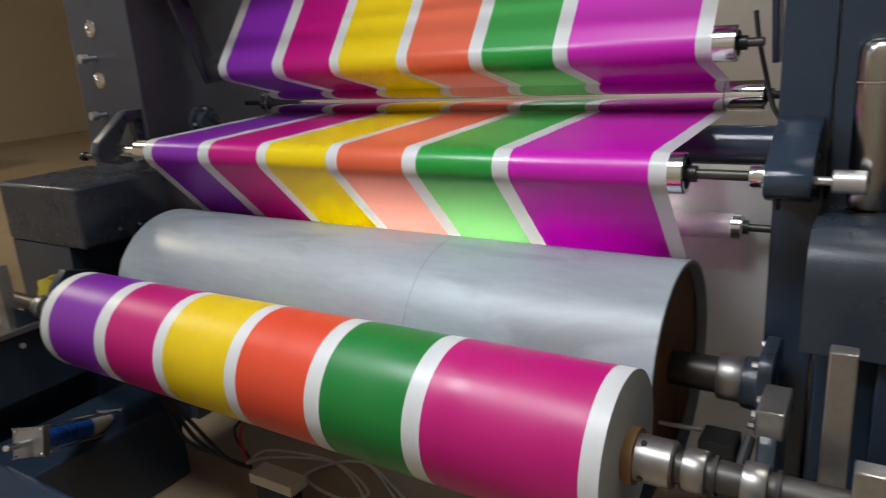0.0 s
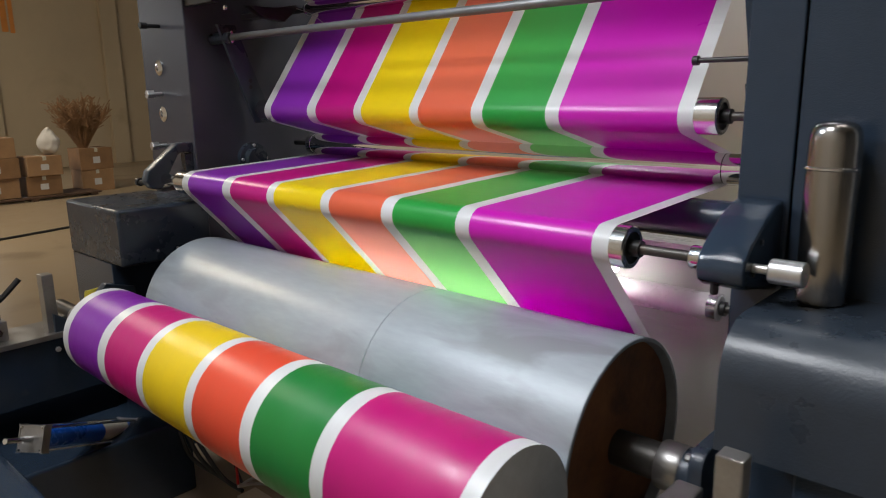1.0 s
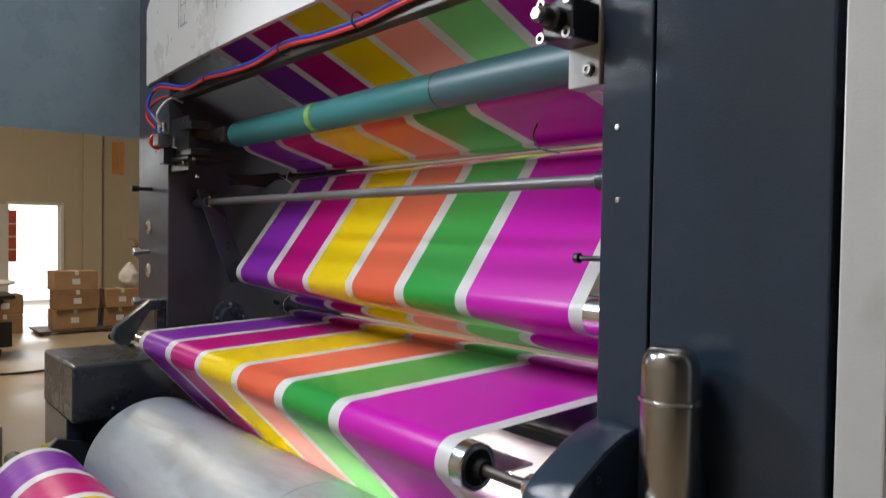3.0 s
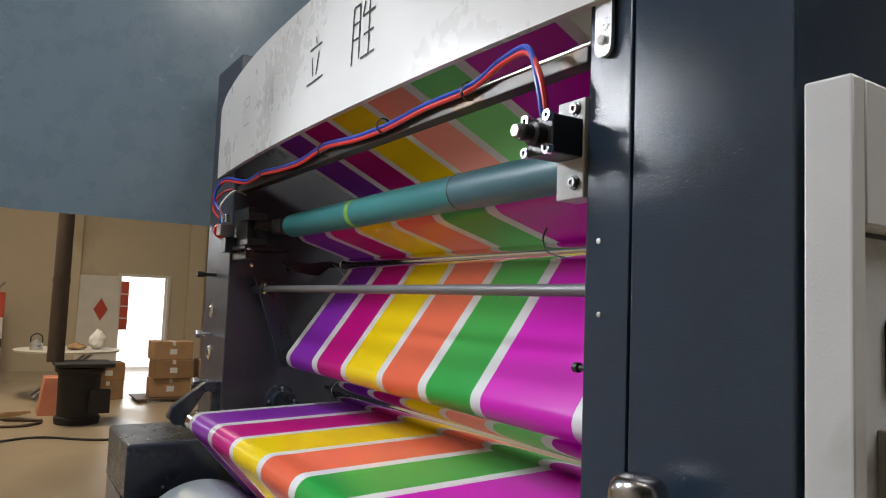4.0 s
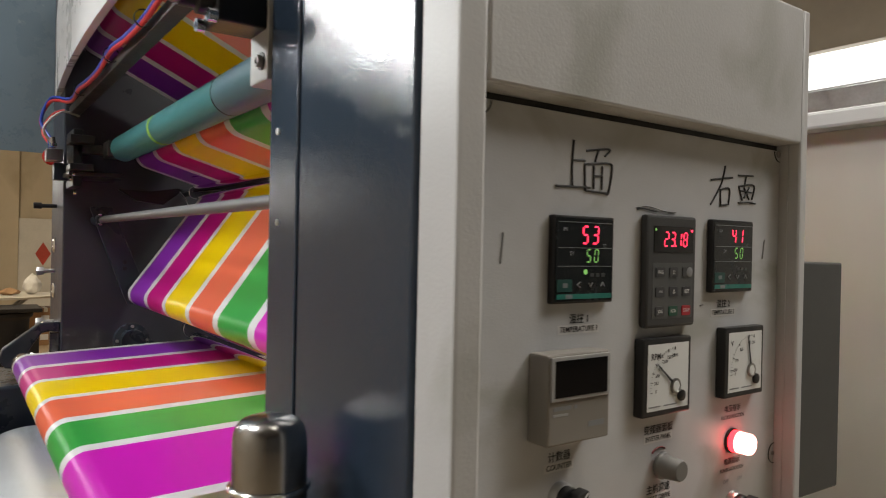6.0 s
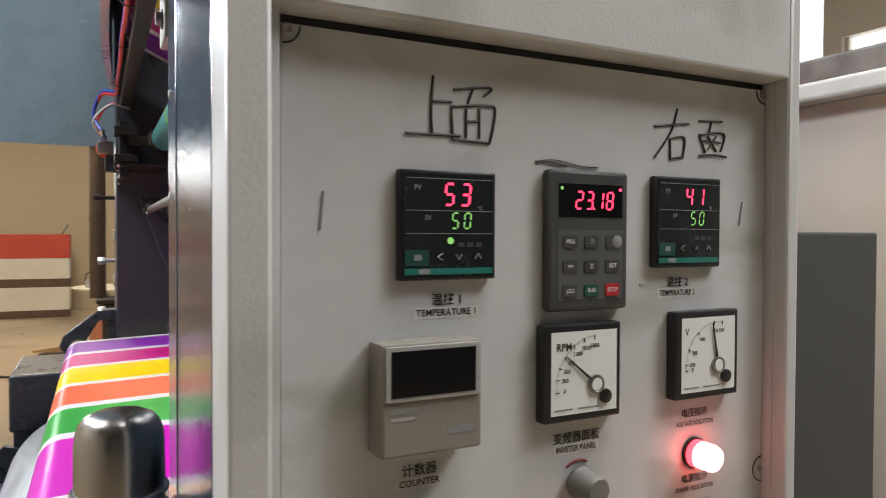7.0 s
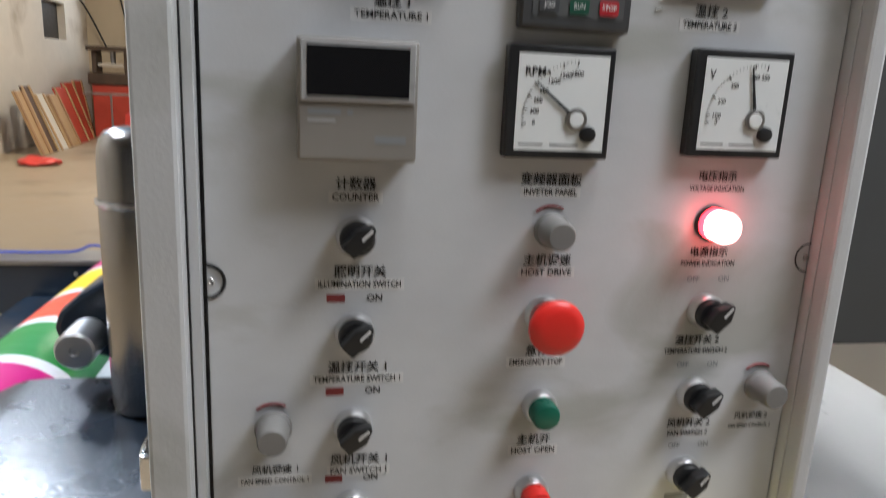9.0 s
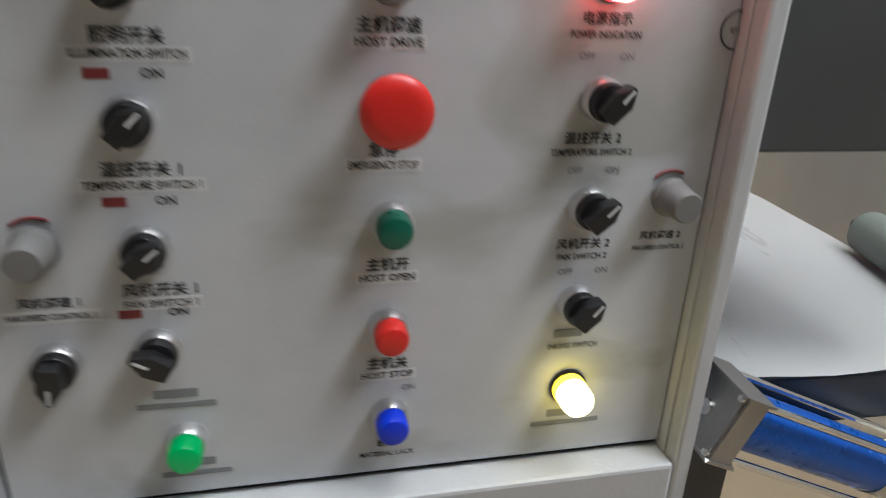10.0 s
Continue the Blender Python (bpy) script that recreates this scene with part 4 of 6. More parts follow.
def hood_marks():
    """Dark characters on the hood, as plain strokes of their size."""
    groups = [(-2.34, 0.14, 0), (-2.03, 0.15, 1), (-1.58, 0.155, 2), (-1.25, 0.175, 3)]
    strokes = [
        [(0.1, 0.9, 0.1, 0.1), (0.3, 0.9, 0.8, 0.9), (0.3, 0.65, 0.8, 0.65), (0.3, 0.9, 0.3, 0.5), (0.8, 0.9, 0.8, 0.5), (0.25, 0.1, 0.95, 0.1), (0.35, 0.35, 0.35, 0.1), (0.7, 0.35, 0.7, 0.1)],
        [(0.2, 0.95, 0.1, 0.05), (0.5, 0.95, 0.5, 0.1), (0.8, 1.0, 0.8, 0.0), (0.3, 0.6, 0.36, 0.5), (0.62, 0.6, 0.68, 0.5)],
        [(0.5, 1.0, 0.56, 0.86), (0.15, 0.78, 0.88, 0.80), (0.3, 0.6, 0.38, 0.2), (0.72, 0.66, 0.58, 0.2), (0.02, 0.06, 1.0, 0.10)],
        [(0.12, 0.95, 0.08, 0.0), (0.12, 0.95, 0.38, 0.95), (0.38, 0.95, 0.38, 0.05), (0.12, 0.66, 0.38, 0.66), (0.12, 0.40, 0.38, 0.40), (0.58, 0.95, 0.50, 0.70), (0.52, 0.72, 0.98, 0.74), (0.55, 0.40, 0.95, 0.42), (0.76, 1.0, 0.76, 0.04), (0.46, 0.04, 1.0, 0.06)],
    ]
    for gx, size, which in groups:
        bm = bmesh.new()
        for x0, z0, x1, z1 in strokes[which]:
            a, b = Vector((gx + (x0 - 0.5) * size * 0.85, 0, 2.425 + (z0 - 0.5) * size)), Vector((gx + (x1 - 0.5) * size * 0.85, 0, 2.425 + (z1 - 0.5) * size))
            d = (b - a).normalized()
            n = Vector((-d.z, 0, d.x)) * (0.0034 if which > 1 else 0.0022)
            quad = []
            for p in (a - n, b - n, b + n, a + n):
                t = (p.x + 2.86) / 2.495
                quad.append(bm.verts.new((p.x, -0.0286 - 0.05 * (1 - (2 * t - 1) ** 2), p.z)))
            bm.faces.new(quad)
        # the two left characters are thinner and grey
        part("character_mark", bm, INK if which > 1 else PRINT_G, hd, "dark painted strokes" if which > 1 else "thin grey painted strokes", False)


hood_marks()

# white sheet behind the film, with a slim lower roller, and the work lamp behind the film
ws = bmesh.new()
prev = None
for k in range(15):
    zz = 0.15 + k * 0.068
    row = [ws.verts.new((x, 0.235 + 0.006 * math.sin(x * 5 + k), zz)) for x in np.linspace(-2.40, -0.46, 14)]
    if prev:
        for j in range(13):
            ws.faces.new((prev[j], prev[j + 1], row[j + 1], row[j]))
    prev = row
whole("white_film", ws, WHITE_FILM, "unprinted white film running down behind the drum", "plastic film", "", True)
lr = thing("idler_roller", (0, 0.10, 0.985), "slim steel roller behind the drum", "roller", "idler rollers of the film web")
part("tube", rod((-2.40, 0.195, 0.965), (-0.52, 0.195, 0.965), 0.034, 32), FROST, lr, "pale film-wrapped tube")
part("end_ring", lathe((-0.545, 0.195, 0.965), [(0, 0.030), (0, 0.0355), (0.022, 0.0355), (0.022, 0.028)], seg=32), CHROME, lr, "bright end ring")
part("end_cap", lathe((-0.523, 0.195, 0.965), [(-0.004, 0.028), (-0.004, 0.018), (0.016, 0.018), (0.016, 0.0)], seg=24), BLACK, lr, "black bearing cap")
part("shaft", rod((-2.6, 0.195, 0.965), (-0.42, 0.195, 0.965), 0.010), OILED, lr)
lamp = thing("work_lamp", (-1.35, 0.20, 0.99), "lit white tube lamp mounted behind the film", "lamp")
part("tube", rod((-1.85, 0.115, 1.045), (-0.76, 0.115, 1.045), 0.012, 16), TUBE, lamp, "lit tube")
part("holder", box(-1.87, -0.74, 0.05, 0.175, 1.064, 1.072, 0.002), ALU, lamp, "aluminium holder")

whole("thin_wire", hose([(-0.769, 0.20, 1.862), (-0.782, 0.20, 1.835), (-0.762, 0.20, 1.804), (-0.700, 0.20, 1.788)], 0.0022), BLACK, "thin black wire loop hanging by the guide roller", "wire", "", True)

# thermos on the housing
def thermos(x, y, z):
    t = thing("thermos_flask", (x, y, z), "brushed stainless steel thermos flask standing on the housing", "flask")
    part("body", lathe((x, y, z), [(0, 0), (0, 0.0385), (0.004, 0.0420), (0.012, 0.0428), (0.18, 0.0446), (0.240, 0.0450), (0.250, 0.0442)], "z", 64), SATIN, t, "satin steel body")
    part("ring", lathe((x, y, z + 0.250), [(0, 0.0430), (0, 0.0472), (0.0015, 0.0486), (0.005, 0.0486), (0.0065, 0.0472), (0.0065, 0.0430)], "z", 64), CHROME, t, "bright seam ring")
    part("cup", lathe((x, y, z + 0.2565), [(0, 0.0445), (0.046, 0.0440), (0.058, 0.0428), (0.068, 0.0395), (0.075, 0.0335), (0.079, 0.0240), (0.0805, 0.012), (0.081, 0)], "z", 64), SATIN, t, "domed steel cup lid")


thermos(-0.240, -0.064, 1.095)

# toggle latch between cover and control cabinet
lt = thing("toggle_latch", (-0.06, -0.01, 1.145), "bright steel toggle latch", "latch")
part("lever", box(-0.135, -0.075, -0.014, -0.003, 1.130, 1.150, 0.003), CHROME, lt, "bright lever")
part("hinge", rod((-0.075, -0.012, 1.127), (-0.075, -0.012, 1.157), 0.006, 12), CHROME, lt)
part("bail", hose([(-0.075, -0.016, 1.128), (-0.02, -0.018, 1.130), (-0.015, -0.018, 1.142), (-0.02, -0.018, 1.155), (-0.075, -0.016, 1.156)], 0.0025), CHROME, lt, "wire bail")
part("catch", box(-0.028, 0.0, -0.018, 0.0, 1.124, 1.160, 0.003), CHROME, lt, "bright catch plate")

# ---- control cabinet ----
SMUDGE = mat("rubbed grey mark", (0.27, 0.27, 0.265), 0.6, 0, 0.2, 40)
cc = thing("control_cabinet", (0, 0.32, 0), "light grey control cabinet with dials, switches and lit lamps", "control cabinet")
IN0, IN1, ZB, ZT = 0.034, 0.618, 0.955, 1.793
OUT = 0.636
part("side_rim", box(-0.033, 0.030, 0.0, IN0, 0.40, 1.985, 0.004), GREY_PAINT, cc, "light grey folded rim")
part("side_rim", box(-0.033, 0.030, IN1, OUT, 0.40, 1.985, 0.004), GREY_PAINT, cc, "light grey folded rim")
part("head", box(-0.033, 0.030, IN0, IN1, ZT, 1.985, 0.004), GREY_PAINT, cc, "light grey head panel")
part("foot", box(-0.033, 0.030, IN0, IN1, 0.40, ZB, 0.004), GREY_PAINT, cc, "light grey lower panel")
part("back_plate", box(-0.033, -0.006, IN0, IN1, ZB, ZT), BLACK, cc, "dark backing behind the door gap", False)
for y0, y1 in ((IN0 + 0.0015, IN0 + 0.010), (IN1 - 0.002, IN1)):
    part("gasket_lip", box(-0.006, 0.012, y0, y1, ZB, ZT, 0.0008), GREY_PAINT, cc, "grey inner lip")
part("door", box(-0.0055, 0.0, 0.0475, 0.6150, 0.9615, 1.785, 0.0012), PANEL_PAINT, cc, "pale grey panel door with stains and pen marks")
# black strip painted in as the shadow line between rim and lip
part("seam", box(-0.006, 0.0126, 0.0342, 0.0354, ZB, ZT), BLACK, cc, "black strip for the shadow in the seam beside the rim", False)


def on_panel(m=None):
    return Matrix(((0, 0, 1, 0), (1, 0, 0, 0), (0, 1, 0, 0), (0, 0, 0, 1)))


def plate(y0, y1, z0, z1, x0, x1, bevel=0.0, r=0.0, bm=None):
    """A piece on the panel; r rounds its corners."""
    if r:
        return prism(round_outline(y0, y1, z0, z1, r, 4), x0, x1, "x", 0, bm)
    return box(x0, x1, y0, y1, z0, z1, bevel, bm)


def text(body, y, z, size, x, material, parent, width=None, name="lettering", slant=0.0, label=""):
    """Lettering on the panel, centred at y, z; width fits its length."""
    cu = bpy.data.curves.new("lettering", "FONT")
    cu.body, cu.size, cu.align_x, cu.align_y = body, size, "CENTER", "CENTER"
    cu.resolution_u, cu.offset = 2, size * 0.016
    tmp = bpy.data.objects.new("lettering", cu)
    me = bpy.data.meshes.new_from_object(tmp)
    bpy.data.objects.remove(tmp)
    bm = bmesh.new()
    bm.from_mesh(me)
    bpy.data.meshes.remove(me)
    if not bm.verts:
        bm.free()
        return None
    xs = [v.co.x for v in bm.verts]
    w = max(xs) - min(xs)
    k = width / w if width and w > 0 else 1
    mid = (max(xs) + min(xs)) / 2
    for v in bm.verts:
        v.co.x = (v.co.x - mid) * k + slant * v.co.y
    bm.transform(Matrix.Translation((x, y, z)) @ on_panel())
    return part(name, bm, material, parent, label, False)


SEGS = {"0": "abcdef", "1": "bc", "2": "abged", "3": "abgcd", "4": "fgbc", "5": "afgcd", "8": "abcdefg"}


def digits(body, y, z, h, x, material, parent, name, gap=0.62, dot_after=None):
    """Seven-segment figures, the first one's left foot at y, z."""
    w, t = h * 0.44, h * 0.11
    for k, ch in enumerate(body):
        bm = bmesh.new()
        u0 = y + k * h * gap
        sl = 0.10
        place = {"a": (t * 0.6, w - t * 0.6, h, 0), "g": (t * 0.6, w - t * 0.6, h / 2, 0), "d": (t * 0.6, w - t * 0.6, 0, 0),
                 "f": (0, h / 2 + t * 0.5, h - t * 0.5, 1), "b": (w, h / 2 + t * 0.5, h - t * 0.5, 1), "e": (0, t * 0.5, h / 2 - t * 0.5, 1), "c": (w, t * 0.5, h / 2 - t * 0.5, 1)}
        for s in SEGS[ch]:
            a, b, c, up = place[s]
            if up:
                quad = [(a - t / 2, b), (a + t / 2, b), (a + t / 2, c), (a - t / 2, c)]
            else:
                quad = [(a, c - t / 2), (b, c - t / 2), (b, c + t / 2), (a, c + t / 2)]
            bm.faces.new([bm.verts.new((x, u0 + u + sl * v, z + v)) for u, v in quad])
        if dot_after == k:
            bm.faces.new([bm.verts.new((x, u0 + w + t * 0.7 + u, z + v)) for u, v in ((0, -t / 2), (t * 1.2, -t / 2), (t * 1.2, t * 0.7), (0, t * 0.7))])
        part(name, bm, material, parent, "", False)


def controller(y0, z0, top, pv, sv, led):
    s = 0.096
    c = part("temperature_controller", plate(y0, y0 + s, z0, z0 + s, 0.0, 0.009, 0.0018), BLACK, cc, "square black temperature controller with red and green figures")
    part("face", plate(y0 + 0.003, y0 + s - 0.003, z0 + 0.003, z0 + s - 0.003, 0.009, 0.0096), CTRL, c, "glossy black face", False)
    x = 0.0101
    digits(pv, y0 + 0.043, z0 + 0.066, 0.0185, x, LED_RED, c, "red_digit", 0.88)
    digits(sv, y0 + 0.050, z0 + 0.0455, 0.0135, x, LED_GREEN, c, "green_digit", 0.92)
    for zz in (0.0885, 0.0605, 0.0405):
        part("line", plate(y0 + 0.006, y0 + s - 0.004, z0 + zz, z0 + zz + 0.0006, 0.0096, 0.0099), PRINT_G, c, "", False)
    text("PV", y0 + 0.017, z0 + 0.0805, 0.0062, x, PRINT_G, c)
    text("SV", y0 + 0.027, z0 + 0.0545, 0.0062, x, PRINT_G, c)
    text("°C", y0 + 0.079, z0 + 0.0635, 0.005, x, PRINT_G, c)
    part("band", plate(y0 + 0.005, y0 + s - 0.004, z0 + 0.005, z0 + 0.0105, 0.0096, 0.0100), GREEN_BAND, c, "green band", False)
    part("badge", plate(y0 + 0.018, y0 + 0.029, z0 + 0.0055, z0 + 0.0100, 0.0100, 0.0104, r=0.002), PRINT_G, c, "small plain badge", False)
    part("set_key", plate(y0 + 0.005, y0 + 0.0275, z0 + 0.013, z0 + 0.0265, 0.0096, 0.0103, r=0.001), GREEN_DARK, c, "dark green key", False)
    part("key_mark", plate(y0 + 0.0135, y0 + 0.0205, z0 + 0.0175, z0 + 0.0225, 0.0103, 0.0106), PRINT_G, c, "", False)
    for k, (a, b, d) in enumerate((((0.038, 0.020), (0.0345, 0.0230), 0), ((0, 0), (0, 0), 1), ((0, 0), (0, 0), 2))):
        u, v = y0 + 0.038 + 0.0195 * k, z0 + 0.0205
        pts = {0: [(0.003, 0.003), (-0.002, 0), (0.003, -0.003)], 1: [(-0.003, 0.002), (0, -0.0025), (0.003, 0.002)], 2: [(-0.003, -0.002), (0, 0.0025), (0.003, -0.002)]}[k]
        part("arrow_mark", hose([(0.0102, u + p, v + q) for p, q in pts], 0.0008, 5, 1), PRINT_G, c)
    if led:
        part("lit_dot", lathe((0.0096, y0 + 0.049, z0 + 0.0345), [(0, 0.003), (0.0008, 0.003), (0.0008, 0)], seg=16), LED_GREEN, c, "lit green dot")
    for k in range(3):
        part("legend_bar", plate(y0 + 0.057 + 0.009 * k, y0 + 0.063 + 0.009 * k, z0 + 0.029, z0 + 0.033, 0.0096, 0.0099), KEYCAP, c, "", False)
    return c


controller(0.147, 1.577, 0, "53", "50", True)
controller(0.437, 1.583, 0, "41", "50", False)

kp = part("inverter_keypad", plate(0.300, 0.399, 1.543, 1.680, 0.0, 0.011, 0.004), KEYPAD, cc, "grey inverter keypad with a red display")
part("display", plate(0.3125, 0.3905, 1.6345, 1.6665, 0.011, 0.0116), GLASSY, kp, "dark display window", False)
digits("2318", 0.332, 1.6425, 0.0165, 0.0121, LED_RED, kp, "red_digit", 0.76, 1)
for yy, mm in ((0.3155, LED_GREEN), (0.3875, LED_RED)):
    part("lit_dot", lathe((0.0116, yy, 1.6620), [(0, 0.0017), (0.0005, 0.0017), (0.0005, 0)], seg=12), mm, kp)
part("membrane", plate(0.3115, 0.3915, 1.5540, 1.6220, 0.011, 0.0114, r=0.002), KEYFACE, kp, "grey key membrane", False)
PADS = [[("PRG", KEYCAP), ("up", KEYCAP), ("", KEYCAP)], [("<<<", KEYCAP), ("down", KEYCAP), ("SET", KEYCAP)], [("JOG", KEYCAP), ("RUN", KEY_GREEN), ("STOP", KEY_RED)]]
for r_, row in enumerate(PADS):
    for k, (word, mm) in enumerate(row):
        u, v = 0.3255 + 0.0262 * k, 1.6105 - 0.0238 * r_
        key = part("key", plate(u - 0.0085, u + 0.0085, v - 0.0060, v + 0.0060, 0.0112, 0.0124, r=0.0022), mm, kp, "small rounded key")
        if word in ("up", "down"):
            s_ = 1 if word == "up" else -1
            for dz in (-0.0014, 0.0014):
                part("arrow_mark", hose([(0.0126, u - 0.002, v + dz - s_ * 0.001), (0.0126, u, v + dz + s_ * 0.001), (0.0126, u + 0.002, v + dz - s_ * 0.001)], 0.0004, 4, 1), PRINT_W, kp)
        elif word:
            text(word, u, v, 0.0058, 0.0127, PRINT_W, kp, 0.0032 * len(word) if word != "<<<" else 0.007)
part("round_cap", lathe((0.0114, 0.3835, 1.6105), [(0, 0.0062), (0.001, 0.0062), (0.0014, 0.0055), (0.0014, 0)], seg=24), PRINT_G, kp, "pale round cap")
for pts in ([(0.001, 0.292, 1.6870), (0.001, 0.315, 1.6895), (0.001, 0.345, 1.6850), (0.001, 0.368, 1.6845)], [(0.001, 0.293, 1.6850), (0.001, 0.304, 1.6868), (0.001, 0.330, 1.6840)]):
    part("pen_line", hose(pts, 0.0006, 5, 4), MARKER, cc, "thin black pen line")


def meter(y0, z0, unit, marks, needle_deg, marks_deg):
    s = 0.094
    m = part("panel_meter", plate(y0, y0 + s, z0, z0 + s, 0.0, 0.014, 0.002), BLACK, cc, "square black-framed needle meter")
    part("dial", plate(y0 + 0.0085, y0 + s - 0.0055, z0 + 0.007, z0 + s - 0.007, 0.0137, 0.0143), DIAL, m, "white dial", False)
    cy, cz, x = y0 + 0.062, z0 + 0.034, 0.0147
    text(unit, y0 + 0.012 + 0.0038 * len(unit), z0 + 0.072, 0.0105, x, INK, m, 0.0058 * len(unit))
    for word, a in zip(marks, marks_deg):
        d = Vector((math.cos(radians(a)), math.sin(radians(a))))
        p, q = Vector((cy, cz)) + d * 0.0445, Vector((cy, cz)) + d * 0.0485
        part("tick", hose([(x, p.x, p.y), (x, q.x, q.y)], 0.0005, 4, 1), INK, m)
        t = Vector((cy, cz)) + d * 0.0378
        text(word, t.x, t.y, 0.0060, x, INK, m, 0.0026 * len(word))
    for k in range(25):
        a = marks_deg[0] + (marks_deg[-1] - marks_deg[0]) * k / 24
        d = Vector((math.cos(radians(a)), math.sin(radians(a))))
        p, q = Vector((cy, cz)) + d * 0.0465, Vector((cy, cz)) + d * 0.0485
        part("tick", hose([(x, p.x, p.y), (x, q.x, q.y)], 0.00025, 4, 1), PRINT_G, m)
    d = Vector((math.cos(radians(needle_deg)), math.sin(radians(needle_deg))))
    tip = Vector((cy, cz)) + d * 0.047
    n = Vector((-d.y, d.x))
    c0 = Vector((cy, cz))
    part("needle", prism([tuple(c0 + n * 0.0016), tuple(c0 - n * 0.0016), tuple(tip - n * 0.0005), tuple(tip + n * 0.0005)], 0.0152, 0.0160), BLACK, m, "black needle", False)
    part("hub", lathe((0.0143, cy, cz), [(0, 0.0095), (0.0022, 0.0095), (0.0026, 0.0085), (0.0026, 0.0075), (0.0020, 0.0070), (0.0020, 0)], seg=28), IRON, m, "grey needle hub")
    part("hub_disc", lathe((0.0164, cy, cz), [(0, 0.0066), (0.0006, 0.0060), (0.0006, 0)], seg=24), DIAL, m)
    part("weight", lathe((0.0143, cy + 0.0115, cz - 0.0125), [(0, 0.0072), (0.003, 0.0068), (0.0036, 0.0055), (0.0036, 0)], seg=28), BLACK, m, "black adjusting cap")
    part("legend_bar", plate(y0 + 0.012, y0 + 0.034, z0 + 0.0112, z0 + 0.0128, 0.0143, 0.0146), PRINT_G, m, "", False)
    part("legend_bar", plate(y0 + 0.040, y0 + 0.066, z0 + 0.0112, z0 + 0.0128, 0.0143, 0.0146), PRINT_G, m, "", False)
    return m


meter(0.294, 1.437, "RPM", ("0", "300", "600", "900", "1200", "1500", "1800"), 141, (186, 171, 157, 143, 125, 108, 92))
meter(0.463, 1.442, "V", ("0", "100", "200", "300", "400", "500"), 101, (184, 176, 156, 129, 97, 82))

ct = part("counter", plate(0.122, 0.217, 1.432, 1.527, 0.0, 0.030, 0.003), COUNTER, cc, "beige box counter with a dark window")
part("bezel", plate(0.125, 0.214, 1.479, 1.525, 0.030, 0.0325, 0.001), COUNTER_LIP, ct, "grey window bezel")
part("window", plate(0.130, 0.209, 1.483, 1.521, 0.0325, 0.0331), GLASSY, ct, "dark window", False)
part("legend_bar", plate(0.1305, 0.156, 1.469, 1.473, 0.030, 0.0304), PRINT_G, ct, "", False)
part("legend_bar", plate(0.1610, 0.1655, 1.469, 1.473, 0.030, 0.0304), PRINT_G, ct, "", False)
part("legend_bar", plate(0.1305, 0.152, 1.4630, 1.4655, 0.030, 0.0304), COUNTER_LIP, ct, "", False)
part("badge", plate(0.1830, 0.2080, 1.4470, 1.4530, 0.030, 0.0304), PRINT_G, ct, "plain dark badge", False)


def collar(y, z, parent, r=0.0165, h=0.012, material=ALU):
    return part("collar", lathe((0.0, y, z), [(0, r), (h * 0.7, r), (h, r - 0.002), (h, r - 0.005)], seg=36), material, parent, "bright round collar")


def push_button(y, z, material, label, r=0.0135):
    b = part("push_button", lathe((0.006, y, z), [(0, r), (0.019, r), (0.022, r - 0.0015), (0.023, r - 0.004), (0.023, 0)], seg=36), material, cc, label)
    collar(y, z, b, r + 0.003)
    return b


def lamp_button(y, z, lens, glow, label):
    b = part("indicator_lamp", lathe((0.012, y, z), [(0, 0.0145), (0.014, 0.0145), (0.018, 0.0132), (0.0205, 0.009), (0.021, 0)], seg=36), lens, cc, label)
    part("lit_skirt", lathe((0.004, y, z), [(0, 0.0150), (0.008, 0.0150), (0.008, 0.012)], seg=36), glow, b, "glowing lens skirt")
    part("collar", lathe((0.0, y, z), [(0, 0.0170), (0.003, 0.0170), (0.004, 0.0150)], seg=36), BLACK, b, "black collar")
    return b


def rotary(y, z, deg, label="black rotary switch with a white pointer", long=False):
    """A round-backed selector with a wedge handle."""
    a = radians(deg)
    d, n = Vector((math.cos(a), math.sin(a))), Vector((-math.sin(a), math.cos(a)))
    b = part("rotary_switch", lathe((0.008, y, z), [(0, 0.0150), (0.008, 0.0150), (0.010, 0.0138), (0.010, 0)], seg=36), BLACK, cc, label)
    collar(y, z, b, 0.0175, 0.010)
    c0 = Vector((y, z))
    hand = [c0 + d * 0.0185 + n * 0.002, c0 + d * 0.0185 - n * 0.002, c0 + d * 0.006 - n * 0.009, c0 - d * 0.012 - n * 0.007, c0 - d * 0.012 + n * 0.007, c0 + d * 0.006 + n * 0.009]
    part("handle", prism([tuple(p) for p in hand], 0.018, 0.032, bevel=0.0015), BLACK, b, "black wedge handle")
    p, q = c0 + d * 0.004, c0 + d * 0.016
    w = n * 0.0011
    part("pointer", prism([tuple(p + w), tuple(p - w), tuple(q - w), tuple(q + w)], 0.0318, 0.0324), PRINT_W, b, "white pointer line", False)
    return b


def potentiometer(y, z):
    b = part("knob", lathe((0.004, y, z), [(0, 0.0165), (0.004, 0.0165), (0.006, 0.0145), (0.028, 0.0130), (0.030, 0.0115), (0.030, 0)], seg=40), KNOB, cc, "grey turned plastic knob")
    arc = [(0.0008, y + 0.0215 * math.cos(radians(a)), z + 0.0215 * math.sin(radians(a))) for a in range(60, 136, 8)]
    part("scale_arc", hose(arc, 0.0013, 5, 1), INK_RED, b, "red scale arc")
    return b


